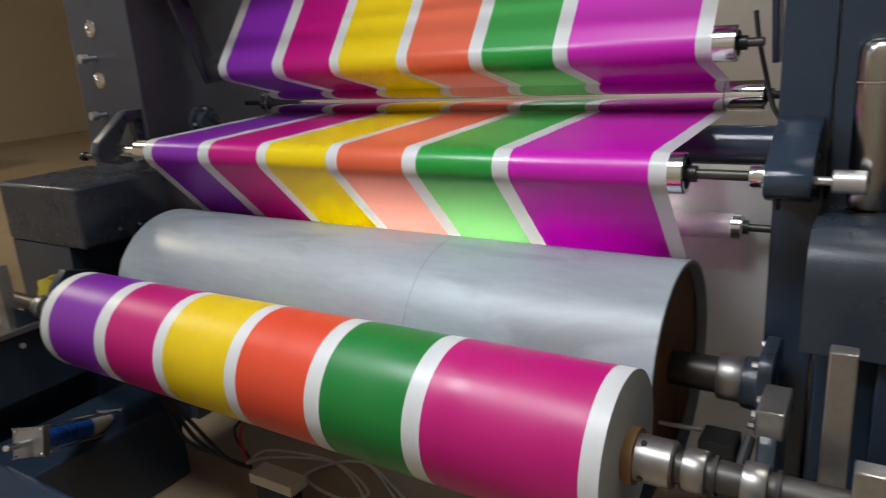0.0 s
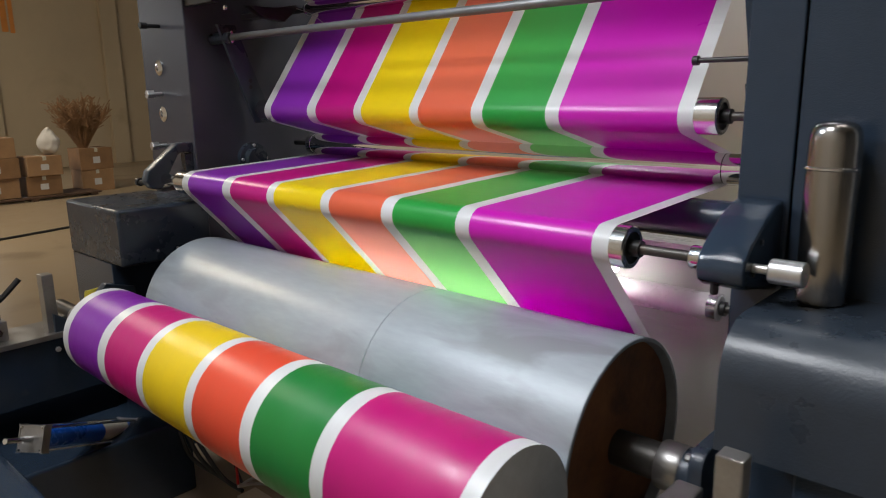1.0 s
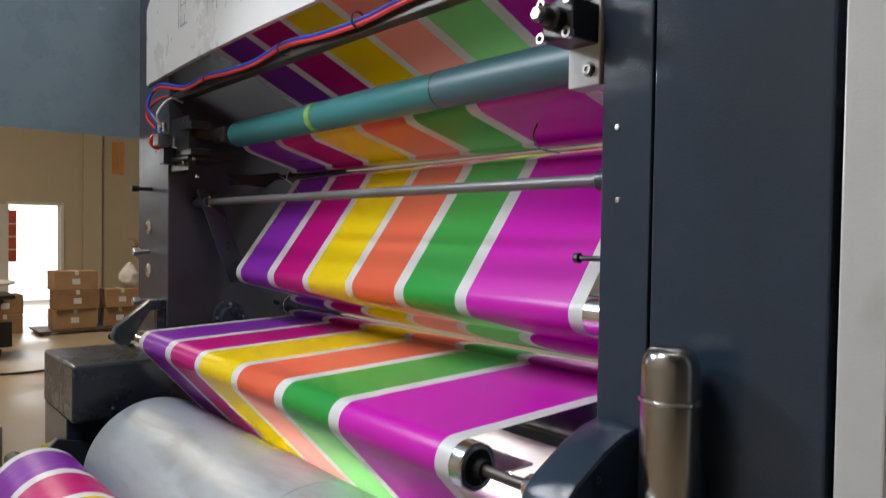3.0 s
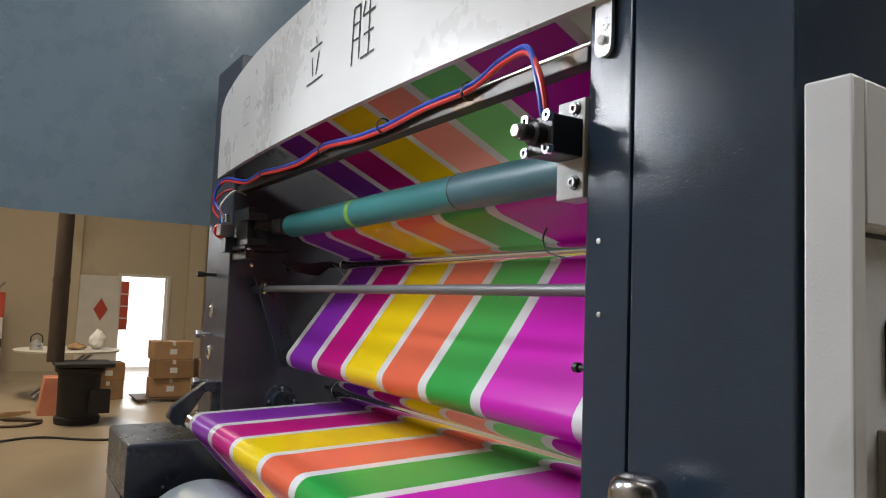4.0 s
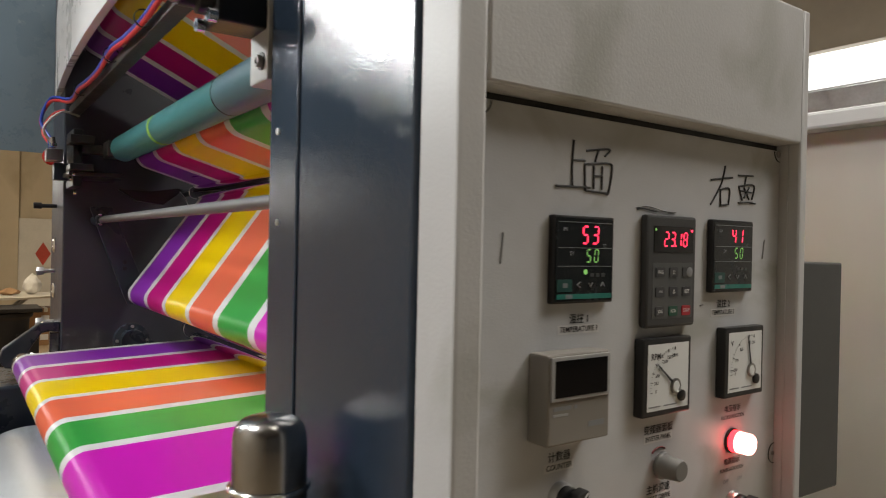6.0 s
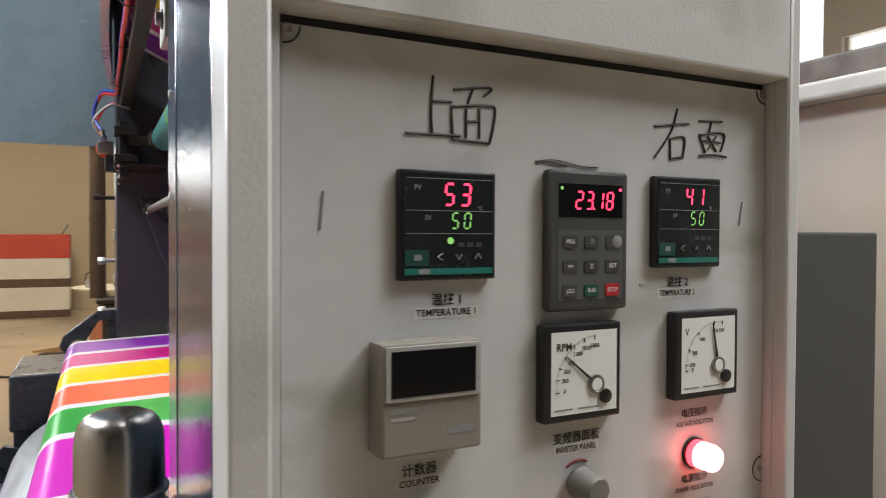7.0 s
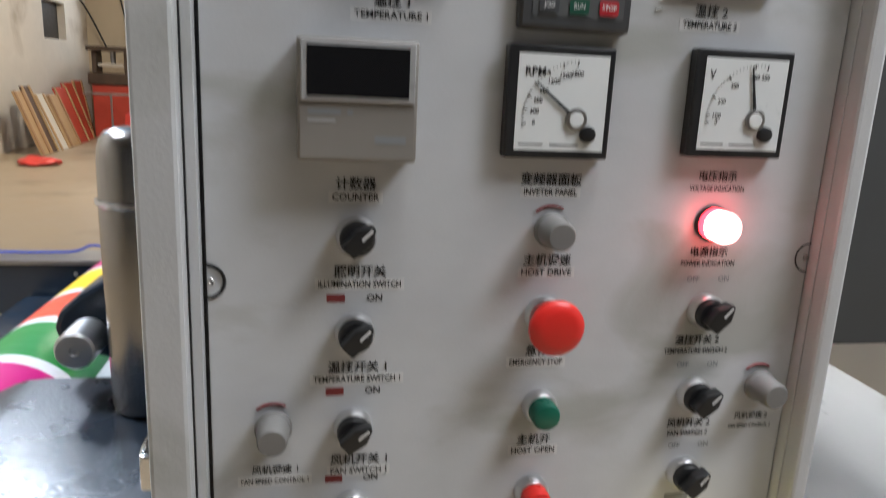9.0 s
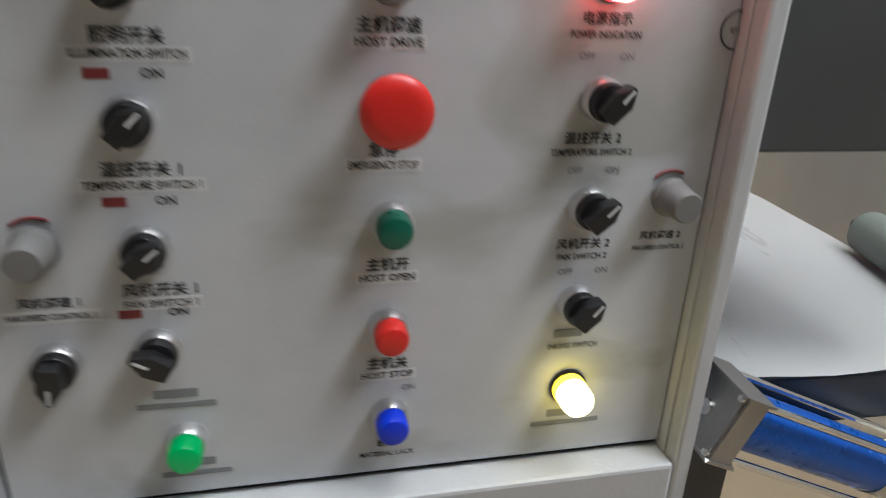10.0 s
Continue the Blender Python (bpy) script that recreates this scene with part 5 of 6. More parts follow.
for z, dg in ((1.365, 45), (1.278, 45), (1.186, 40), (1.102, 150)):
    rotary(0.172, z, dg)
rotary(0.101, 1.096, 265, "black rotary switch with its lever down")
for z, dg in ((1.292, 50), (1.205, 45), (1.118, 50)):
    rotary(0.510, z, dg, "black wedge selector switch")
potentiometer(0.346, 1.372)
potentiometer(0.101, 1.190)
potentiometer(0.580, 1.213)
lamp_button(0.505, 1.379, LAMP_RED, GLOW_RED, "lit red indicator lamp")
lamp_button(0.512, 1.034, LAMP_YEL, GLOW_YEL, "lit yellow indicator lamp")
push_button(0.349, 1.199, GRN_BTN, "dark green push button")
push_button(0.348, 1.108, RED_BTN, "red push button")
push_button(0.350, 1.022, BLUE_BTN, "blue push button")
push_button(0.185, 1.016, GRN_LIT, "bright green square-collared button")
es = part("emergency_stop", lathe((0.031, 0.346, 1.291), [(-0.029, 0.012), (0, 0.013), (0.002, 0.0235), (0.006, 0.0255), (0.010, 0.0250), (0.0135, 0.0215), (0.015, 0.015), (0.0155, 0)], seg=48), RED_BTN, cc, "red mushroom emergency stop button")
collar(0.346, 1.291, es, 0.018, 0.01)


def caption(y, z, cn, en, width, strip=True, cn_size=0.0115, en_size=0.0085):
    """Two printed lines on a white strip, Chinese over English."""
    if strip:
        part("label_strip", plate(y - width / 2 - 0.003, y + width / 2 + 0.003, z - 0.0105, z - 0.0005, -0.0002, 0.0003), STICKER, cc, "white label strip", False)
    text(cn, y, z + 0.0055, cn_size, 0.0006, INK, cc)
    text(en, y, z - 0.0055, en_size, 0.0007, INK, cc, width)


def bars(y, z, w, material=INK):
    """Captions that cannot be read."""
    part("caption_bar", plate(y - w * 0.28, y + w * 0.28, z + 0.001, z + 0.0085, -0.0002, 0.0006), material, cc, "", False)
    part("caption_bar", plate(y - w / 2, y + w / 2, z - 0.0085, z - 0.0035, -0.0002, 0.0006), material, cc, "", False)


caption(0.197, 1.553, "温控 1", "TEMPERATURE 1", 0.060)
caption(0.478, 1.561, "温控 2", "TEMPERATURE 2", 0.052)
caption(0.171, 1.404, "计数器", "COUNTER", 0.040)
caption(0.176, 1.327, "照明开关", "ILLUMINATION SWITCH", 0.072)
caption(0.175, 1.238, "温控开关 1", "TEMPERATURE SWITCH 1", 0.078)
caption(0.178, 1.146, "风机开关 1", "FAN SWITCH 1", 0.052)
caption(0.102, 1.140, "风机调速 1", "FAN SPEED CONTROL 1", 0.060, True, 0.009, 0.007)
bars(0.180, 1.056, 0.060, PRINT_G)
bars(0.190, 0.988, 0.055, PRINT_G)
caption(0.344, 1.411, "变频器面板", "INVETER PANEL", 0.050)
caption(0.346, 1.337, "主机调速", "HOST DRIVE", 0.048)
caption(0.343, 1.249, "急停", "EMERGENCY STOP", 0.052)
caption(0.347, 1.157, "主机开", "HOST OPEN", 0.044)
caption(0.348, 1.067, "主机关", "HOST STOP", 0.044)
caption(0.349, 0.986, "断料", "MATERIAL LACK", 0.048, False, 0.009, 0.007)
caption(0.506, 1.417, "电压指示", "VOLTAGE INDICATION", 0.056, False, 0.010, 0.0075)
caption(0.507, 1.345, "电源指示", "POWER INDICATION", 0.056, False, 0.010, 0.0075)
caption(0.507, 1.256, "温控开关 2", "TEMPERATURE SWITCH 2", 0.068, False, 0.010, 0.0075)
caption(0.510, 1.167, "风机开关 2", "FAN SWITCH 2", 0.044, False, 0.010, 0.0075)
caption(0.579, 1.172, "风机调速 2", "FAN SPEED CONTROL 2", 0.048, False, 0.008, 0.006)
text("INKING SWITCH", 0.512, 1.076, 0.0075, 0.0007, INK, cc, 0.046)
bars(0.514, 1.001, 0.066, PRINT_G)
part("caption_bar", plate(0.494, 0.520, 1.085, 1.0925, -0.0002, 0.0006), PRINT_G, cc, "", False)
for z in (1.309, 1.221, 1.133):
    part("caption_bar", plate(0.147, 0.163, z - 0.0035, z + 0.0035, -0.0002, 0.0006), INK_RED, cc, "", False)
    text("ON", 0.189, z, 0.0090, 0.0006, INK, cc)
for y0, z in ((0.507, 1.324), (0.508, 1.236), (0.510, 1.148)):
    text("OFF", y0 - 0.013, z, 0.0075, 0.0006, PRINT_G, cc)
    text("ON", y0 + 0.019, z, 0.0075, 0.0006, PRINT_G, cc)
text("ON", 0.366, 1.048, 0.0075, 0.0006, PRINT_G, cc)


def handwriting():
    """Marker words above the instruments: upper side, right side."""
    def draw(cy, cz, s, strokes):
        bm = bmesh.new()
        for st in strokes:
            hose([(0.0006, cy + u * s, cz + v * s) for u, v in st], 0.0013, 6, 5, bm)
        part("marker_writing", bm, MARKER, cc, "black handwritten character")
    shang = [[(0.02, 0.55), (-0.02, 0.0), (0.0, -0.42)], [(0.02, 0.12), (0.38, 0.14)], [(-0.5, -0.45), (0.0, -0.44), (0.55, -0.43)]]
    mian = [[(-0.4, 0.42), (0.35, 0.52), (0.2, 0.35)], [(0.0, 0.5), (-0.12, 0.2)], [(-0.45, 0.12), (-0.42, -0.45)], [(-0.45, 0.12), (0.3, 0.2), (0.45, 0.1), (0.36, -0.4), (0.3, -0.5)],
            [(-0.15, 0.1), (-0.15, -0.4)], [(0.12, 0.12), (0.12, -0.4)], [(-0.15, -0.12), (0.12, -0.1)], [(-0.42, -0.45), (0.3, -0.47)]]
    you = [[(-0.5, 0.18), (0.1, 0.26), (0.45, 0.3)], [(0.12, 0.58), (-0.05, 0.1), (-0.5, -0.45)], [(-0.08, -0.05), (-0.06, -0.48)], [(-0.08, -0.05), (0.32, 0.0), (0.28, -0.42)], [(-0.06, -0.45), (0.3, -0.4)]]
    mian2 = [[(-0.42, 0.42), (0.35, 0.46)], [(0.0, 0.45), (-0.1, 0.12)], [(-0.4, 0.1), (-0.2, -0.3)], [(-0.4, 0.1), (0.4, 0.18), (0.3, -0.25)], [(-0.12, 0.08), (0.15, -0.25)], [(0.15, 0.1), (-0.12, -0.22)], [(-0.35, -0.02), (0.3, -0.04)], [(-0.4, -0.38), (0.1, -0.34), (0.5, -0.36)]]
    draw(0.182, 1.728, 0.052, shang)
    draw(0.224, 1.725, 0.051, mian)
    draw(0.469, 1.722, 0.052, you)
    draw(0.527, 1.722, 0.047, mian2)


handwriting()


def door_notch(y, z, a0, a1, thick):
    """A dark arc where the door's edge goes round a fastening."""
    arc = [(0.0006, y + 0.0145 * math.cos(radians(a0 + (a1 - a0) * k / 10)), z + 0.0145 * math.sin(radians(a0 + (a1 - a0) * k / 10))) for k in range(11)]
    part("door_notch", hose(arc, thick, 5, 1), BLACK, cc, "dark gap round a fastening")


door_notch(0.0475, 1.325, -90, 90, 0.0016)
door_notch(0.6150, 1.345, 90, 270, 0.0008)
door_notch(0.0490, 1.7835, -90, 0, 0.0008)
door_notch(0.6135, 1.7835, 180, 270, 0.0008)
for y, z, r_ in ((0.051, 1.325, 0.0030), (0.612, 1.345, 0.0030), (0.0525, 1.780, 0.0050), (0.6095, 1.780, 0.0050)):
    part("door_screw", lathe((0.0, y, z), [(-0.001, r_), (0.0014, r_), (0.0022, r_ * 0.7), (0.0012, r_ * 0.35), (0.0012, 0)], "x", 18), IRON, cc, "small dull screw")
for pts in ([(0.0005, 0.080, 1.62), (0.0005, 0.083, 1.652)], [(0.0005, 0.572, 1.628), (0.0005, 0.577, 1.655)], [(0.0005, 0.425, 1.566), (0.0005, 0.431, 1.567)]):
    part("smudge", hose(pts, 0.0012, 5, 2), SMUDGE, cc, "grey rubbed mark")

cc.rotation_euler = (0, 0, radians(1.9))

# ---- behind the cabinet ----
bx = thing("junction_box", (-0.2, 0.74, 1.2), "dark grey sheet-metal box behind the control cabinet", "electrical box")
part("body", box(-0.30, -0.055, 0.668, 0.893, 1.235, 1.622, 0.003), mat("dark grey sheet", (0.055, 0.057, 0.058), 0.5, 0, 0.1, 4), bx)
part("bracket", box(-0.29, -0.06, 0.618, 0.70, 1.30, 1.36), PAINT, bx)
rc = thing("stainless_cover", (-0.6, 2.0, 0), "stainless sheet cover of the next printing unit", "machine cover")
part("sheet", box(-2.6, 1.2, 2.0, 2.6, 0, 2.04, 0.004), STAINLESS, rc, "reflective stainless sheet")
part("ledge", box(-2.7, 1.25, 1.93, 2.65, 2.04, 2.10, 0.012), GREY_PAINT, rc, "grey projecting ledge")
part("ledge", box(-2.7, 1.25, 1.96, 2.65, 2.10, 2.18, 0.010), IRON, rc, "dull metal moulding")
wb = bmesh.new()
prev = None
for k in range(13):
    yy = 0.64 + k * 0.038
    row = [wb.verts.new((x, yy, 1.0 + 0.003 * math.sin(9 * x + k) + 0.002 * math.sin(31 * x))) for x in np.linspace(-1.4, -0.045, 16)]
    if prev:
        for j in range(15):
            wb.faces.new((prev[j], prev[j + 1], row[j + 1], row[j]))
    prev = row
whole("white_film", wb, WHITE_FILM, "white film web running to the next printing unit", "plastic film", "", True)
tbx = thing("film_table", (-0.7, 0.85, 0), "grey steel table carrying the white film", "table")
part("bed", box(-1.4, -0.05, 0.645, 1.09, 0.93, 0.993, 0.004), PAINT, tbx, "painted bed plate")
for u in (-1.35, -0.25):
    part("leg", box(u, u + 0.08, 0.75, 0.83, 0, 0.93, 0.004), PAINT, tbx)


def air_ram(p, q, r, label, reach=0.14):
    """A tie-rod air cylinder with square end caps."""
    p, q = Vector(p), Vector(q)
    d = (q - p).normalized()
    side = d.cross(Vector((0, 0, 1))).normalized()
    up = side.cross(d)
    c = thing("air_ram", p, label, "air cylinder", "air rams")
    part("barrel", rod(p, q, r, 32), BLUE_TUBE, c, "blue tube")
    for e, s in ((p, -1), (q, 1)):
        bm = bmesh.new()
        bmesh.ops.create_cube(bm, size=1)
        m = Matrix((d, side, up)).transposed().to_4x4()
        bm.transform(Matrix.Translation(e + d * s * 0.012) @ m @ Matrix.Diagonal((0.03, r * 2.5, r * 2.5, 1)))
        bmesh.ops.bevel(bm, geom=bm.edges[:], offset=0.003, segments=2, affect="EDGES")
        part("end_cap", bm, IRON, c, "grey square end cap")
    for a, b in ((1, 1), (-1, 1), (1, -1), (-1, -1)):
        o = side * a * r * 1.05 + up * b * r * 1.05
        part("tie_rod", rod(p + o - d * 0.03, q + o + d * 0.03, 0.004, 8), CHROME, c, "bright tie rod")
    part("piston_rod", rod(p - d * reach, p, 0.009, 12), CHROME, c)
    bm = lathe(p + d * ((q - p).length * 0.62), [(0, r + 0.0008), ((q - p).length * 0.3, r + 0.0008)], seg=32, direction=d)
    part("paper_label", bm, LABEL, c, "yellowed paper label")
    return c


air_ram((-0.01, 0.685, 0.985), (-0.01, 0.98, 0.855), 0.030, "blue tie-rod air cylinder behind the cabinet", 0.03)
air_ram((-2.17, -0.86, 0.475), (-2.45, -0.48, 0.27), 0.032, "blue tie-rod air cylinder under the film roll")
rs = thing("ink_roller", (-0.3, 1.08, 1.035), "grey-green rubber roller resting on the white film", "roller")
part("sleeve", rod((-0.34, 1.10, 1.035), (-0.12, 1.06, 1.035), 0.032, 40), mat("grey-green rubber", (0.16, 0.18, 0.16), 0.5, 0, 0.1, 5), rs)
part("axle", rod((-0.37, 1.105, 1.035), (-0.10, 1.057, 1.035), 0.010), OILED, rs)
rb_ = bmesh.new()
bmesh.ops.create_icosphere(rb_, subdivisions=3, radius=0.088, matrix=Matrix.Translation((-1.311, 1.868, 2.108)))
for v in rb_.verts:
    v.co += 0.025 * noise.noise_vector(v.co * 12)
whole("plastic_bag", rb_, PINK, "crumpled red plastic bag hanging at the ledge", "bag", "", True)

# ---- machine base and clutter under the roll ----
bs = thing("winder_stand", (-1.5, 0, 0), "dark painted base frame of the winding unit", "machine base")
part("cross_beam", box(-2.66, -0.30, 0.45, 0.60, 0.02, 0.16, 0.006), PAINT, bs, "painted cross beam")
part("side_beam", box(-2.98, -2.45, -1.15, -0.30, 0.0, 0.22, 0.006), PAINT, bs, "painted side beam")
part("side_plate", prism([(-1.15, 0.22), (-0.30, 0.22), (-0.30, 0.62), (-1.15, 0.40)], -2.76, -2.72, bevel=0.003), PAINT, bs, "painted side plate")
part("rail", box(-2.82, -2.615, -1.60, -0.40, 0.628, 0.648, 0.003), IRON, bs, "worn steel rail")
part("rail_beam", box(-2.80, -2.63, -1.60, -0.40, 0.40, 0.627, 0.004), PAINT, bs, "painted rail beam")
for yy in (-0.62, -0.95, -1.3):
    part("bolt", hex_bolt((-2.63, yy, 0.585), 0.010, 0.010), ALU, bs, "bright hex bolt")
part("front_beam", box(-2.60, -0.95, -1.16, -0.965, 0.36, 0.50, 0.03, seg=3), PAINT, bs, "dark rounded front beam")
part("beam_leg", box(-2.55, -2.45, -1.12, -1.0, 0, 0.36, 0.004), PAINT, bs)
part("beam_leg", box(-1.10, -1.0, -1.12, -1.0, 0, 0.36, 0.004), PAINT, bs)
part("toe_plate", box(-2.62, -2.30, -0.96, -0.30, 0.0, 0.30, 0.01), PAINT, bs, "dark side plate")
part("side_beam", box(-0.32, 0.0, -1.0, -0.30, 0.0, 0.42, 0.006), PAINT, bs, "painted side beam")
br = thing("flat_bar", (-2.65, -0.62, 0.6), "upright grey steel flat bar at the end of the winding shaft", "steel bar", "stop bars")
part("bar", box(-2.69, -2.64, -0.64, -0.60, 0.60, 0.865, 0.003), IRON, br)
lv = thing("oil_cup", (-2.70, -0.80, 0.65), "small bright lubricator valve with a black lever", "valve")
part("base", box(-2.74, -2.67, -0.83, -0.76, 0.648, 0.72, 0.004), IRON, lv, "grey valve block")
part("body", lathe((-2.705, -0.795, 0.72), [(0, 0.026), (0.02, 0.026), (0.024, 0.016), (0.05, 0.016), (0.05, 0)], "z", 24), CHROME, lv, "bright valve body")
part("lever", hose([(-2.705, -0.795, 0.775), (-2.69, -0.76, 0.80), (-2.68, -0.70, 0.86)], 0.010), BLACK, lv, "black lever")
part("union", lathe((-2.67, -0.795, 0.685), [(0, 0.014), (0.02, 0.014), (0.02, 0)], "x", 6), CHROME, lv)
tagged(whole("air_hose", hose([(-2.70, -0.835, 0.69), (-2.69, -0.90, 0.70), (-2.71, -1.0, 0.665), (-2.72, -1.3, 0.66)], 0.006), BLUE_HOSE, "short blue air hose lying on the rail", "hose", "", True), group="air hoses")
oc = thing("oil_rag", (-2.76, -0.5, 0.70), "crumpled yellow rag on the bearing housing", "rag")
bm = bmesh.new()
bmesh.ops.create_icosphere(bm, subdivisions=3, radius=0.05, matrix=Matrix.Translation((-2.76, -0.42, 0.70)))
for v in bm.verts:
    v.co += 0.025 * noise.noise_vector(v.co * 22)
    v.co.z = max(v.co.z, 0.667)
part("cloth", bm, mat("yellow cloth", (0.42, 0.34, 0.03), 0.8, 0, 0.2, 20), oc)
ps = thing("power_supply", (-1.75, -0.35, 0.1), "white metal lamp power supply lying on the base", "power supply")
part("case", box(-1.93, -1.74, -0.345, -0.27, 0.10, 0.138, 0.003), WHITE_PAINT, ps, "white metal case")
part("stand", box(-1.91, -1.76, -0.34, -0.28, 0.0, 0.10), PAINT, ps)
for k, (m, c) in enumerate(((RED_HOSE, "red"), (RUBBER, "black"), (WHITE_BAG, "grey"), (WHITE_BAG, "grey"))):
    o = 0.03 * k
    pts = [(-1.96, -0.32 + o * 0.5, 0.16), (-2.05 - o, -0.25, 0.22), (-2.02, -0.12 + o, 0.28), (-1.92, -0.05, 0.36), (-1.90 + o, 0.05, 0.42)]
    if k > 1:
        pts = [(-1.96, -0.32, 0.15), (-2.0, -0.18, 0.02 + o), (-1.85, -0.02, 0.01), (-1.62, -0.05 - o, 0.01), (-1.70, -0.18, 0.01), (-1.88, -0.14, 0.02), (-1.75, 0.03, 0.01), (-1.40, -0.06 - o, 0.01), (-1.05 + o, -0.22, 0.01)]
    tagged(whole("lamp_cable", hose(pts, 0.005), m, f"thin {c} cable trailing by the power supply", "cable", "", True), group="lamp cables")
for k in range(3):
    o = 0.035 * k
    tagged(whole("machine_cable", hose([(-2.46, -0.36 + o * 0.3, 0.50), (-2.36 + o * 0.4, -0.34, 0.36), (-2.22 + o, -0.36 + o * 0.5, 0.20), (-2.12 + o * 0.6, -0.30, 0.12), (-1.97, -0.30, 0.12)], 0.008), BLACK, "thick black machine cable hanging under the roll", "cable", "", True), group="machine cables")
sx = thing("limit_switch", (-0.47, -0.18, 0.50), "small dark limit switch with cables", "switch")
part("case", box(-0.52, -0.44, -0.24, -0.16, 0.46, 0.58, 0.004), BLACK, sx, "dark case")
part("lever", rod((-0.52, -0.20, 0.585), (-0.66, -0.24, 0.60), 0.006), IRON, sx)
part("stand", box(-0.50, -0.46, -0.21, -0.18, 0.16, 0.46), PAINT, sx)
tagged(whole("machine_cable", hose([(-0.45, -0.2, 0.47), (-0.40, -0.30, 0.36), (-0.44, -0.42, 0.44), (-0.42, -0.34, 0.56), (-0.41, -0.25, 0.62)], 0.012), RUBBER, "black cable looping below the bearing", "cable", "", True), group="machine cables")
whole("hanging_cable", hose([(-0.535, 0.30, 1.50), (-0.524, 0.30, 1.429), (-0.504, 0.30, 1.345), (-0.481, 0.30, 1.26), (-0.45, 0.31, 1.21)], 0.006), RUBBER, "thin black cable hanging beside the film edge", "cable", "", True)
dp = thing("drip_cloth", (-0.62, -0.45, 0.3), "blue cloth hanging below the roll end", "cloth")
part("cloth", box(-0.66, -0.57, -0.50, -0.47, 0.20, 0.52, 0.008), BLUE_TUBE, dp)
part("hook", box(-0.64, -0.58, -0.49, -0.31, 0.50, 0.52), PAINT, dp)

# ---- hanging sheet by the left frame ----
tb = bmesh.new()
prev = None
for k in range(40):
    yy = -2.6 + k * 0.085
    row = []
    for j in range(23):
        zz = 2.02 + 0.10 * max(0, -yy - 0.8) * 0.4
        zz += j * (6.2 - zz) / 22
        row.append(tb.verts.new((-3.14 + 0.035 * noise.noise(Vector((yy * 1.3, zz * 0.5, 0))) + 0.012 * noise.noise(Vector((yy * 5, zz * 4, 3))), yy, zz)))
    if prev:
        for j in range(22):
            tb.faces.new((prev[j], row[j], row[j + 1], prev[j + 1]))
    prev = row
whole("hanging_sheet", tb, TARP, "blue-grey plastic sheet with pale scuffs hanging from the roof", "plastic sheet", "", True)

# ---- things across the hall ----
def carton(x, y, z, sx_, sy_, sz_, turn=0.0, m=CARD):
    b = thing("carton", (x, y, z), "brown cardboard carton with pale tape in a stack", "carton", "stacked cartons")
    b.rotation_euler = (0, 0, turn)
    def add(name, bm, mm, lab=""):
        ob = new(name, mesh_of(bm, name, mm))
        ob.parent = b
        tagged(ob, lab)
    add("box", box(-sx_ / 2, sx_ / 2, -sy_ / 2, sy_ / 2, 0, sz_, 0.006), m, "")
    add("tape", box(-sx_ / 2 - 0.001, sx_ / 2 + 0.001, -0.025, 0.025, sz_ - 0.06, sz_ + 0.001), LABEL, "pale packing tape")
    add("paper_label", box(sx_ / 2, sx_ / 2 + 0.002, -0.06, 0.05, sz_ * 0.3, sz_ * 0.6), STICKER, "white paper label")
    return b


for yy, n_, x in ((1.67, 3, -11.6), (2.31, 2, -11.6)):
    for k in range(n_):
        carton(x + 0.03 * (k % 2), yy + 0.02 * (k % 2), 0.06 + 0.29 * k, 0.42, 0.60 if yy < 2 else 0.48, 0.285, 0.04 * (k - 1), CARD if (k + n_) % 2 else CARD_DARK)
for k in range(2):
    carton(-11.95, 0.80, 0.002 + 0.285 * k, 0.40, 0.46, 0.28, 0.05 * k, CARD_DARK)
pl = thing("pallet", (-11.6, 2.0, 0), "dark flat pallet under the cartons", "pallet")
for k in range(3):
    part("runner", box(-11.95, -11.25, 1.20 + 0.85 * k, 1.30 + 0.85 * k, 0, 0.035), WOOD, pl)
for k in range(5):
    part("board", box(-11.95 + 0.145 * k, -11.83 + 0.145 * k, 1.15, 3.05, 0.035, 0.058), WOOD, pl)


def sack(x, y, z, r, h, label, m=WHITE_BAG):
    bm = bmesh.new()
    bmesh.ops.create_icosphere(bm, subdivisions=4, radius=1)
    for v in bm.verts:
        v.co = Vector((v.co.x * r, v.co.y * r, (v.co.z * 0.5 + 0.5) * h))
        f = 1 - 0.55 * (v.co.z / h) ** 2
        v.co.x *= f
        v.co.y *= f
        v.co += 0.05 * r * 3 * noise.noise_vector(v.co * 5 / max(r, 0.1) * 0.4)
        v.co.z = max(v.co.z, 0)
        v.co += Vector((x, y, z))
    return whole("plastic_sack", bm, m, label, "sack", "", True)


sack(-11.62, 2.50, 0.637, 0.17, 0.40, "white plastic sack slumped on top of the cartons")

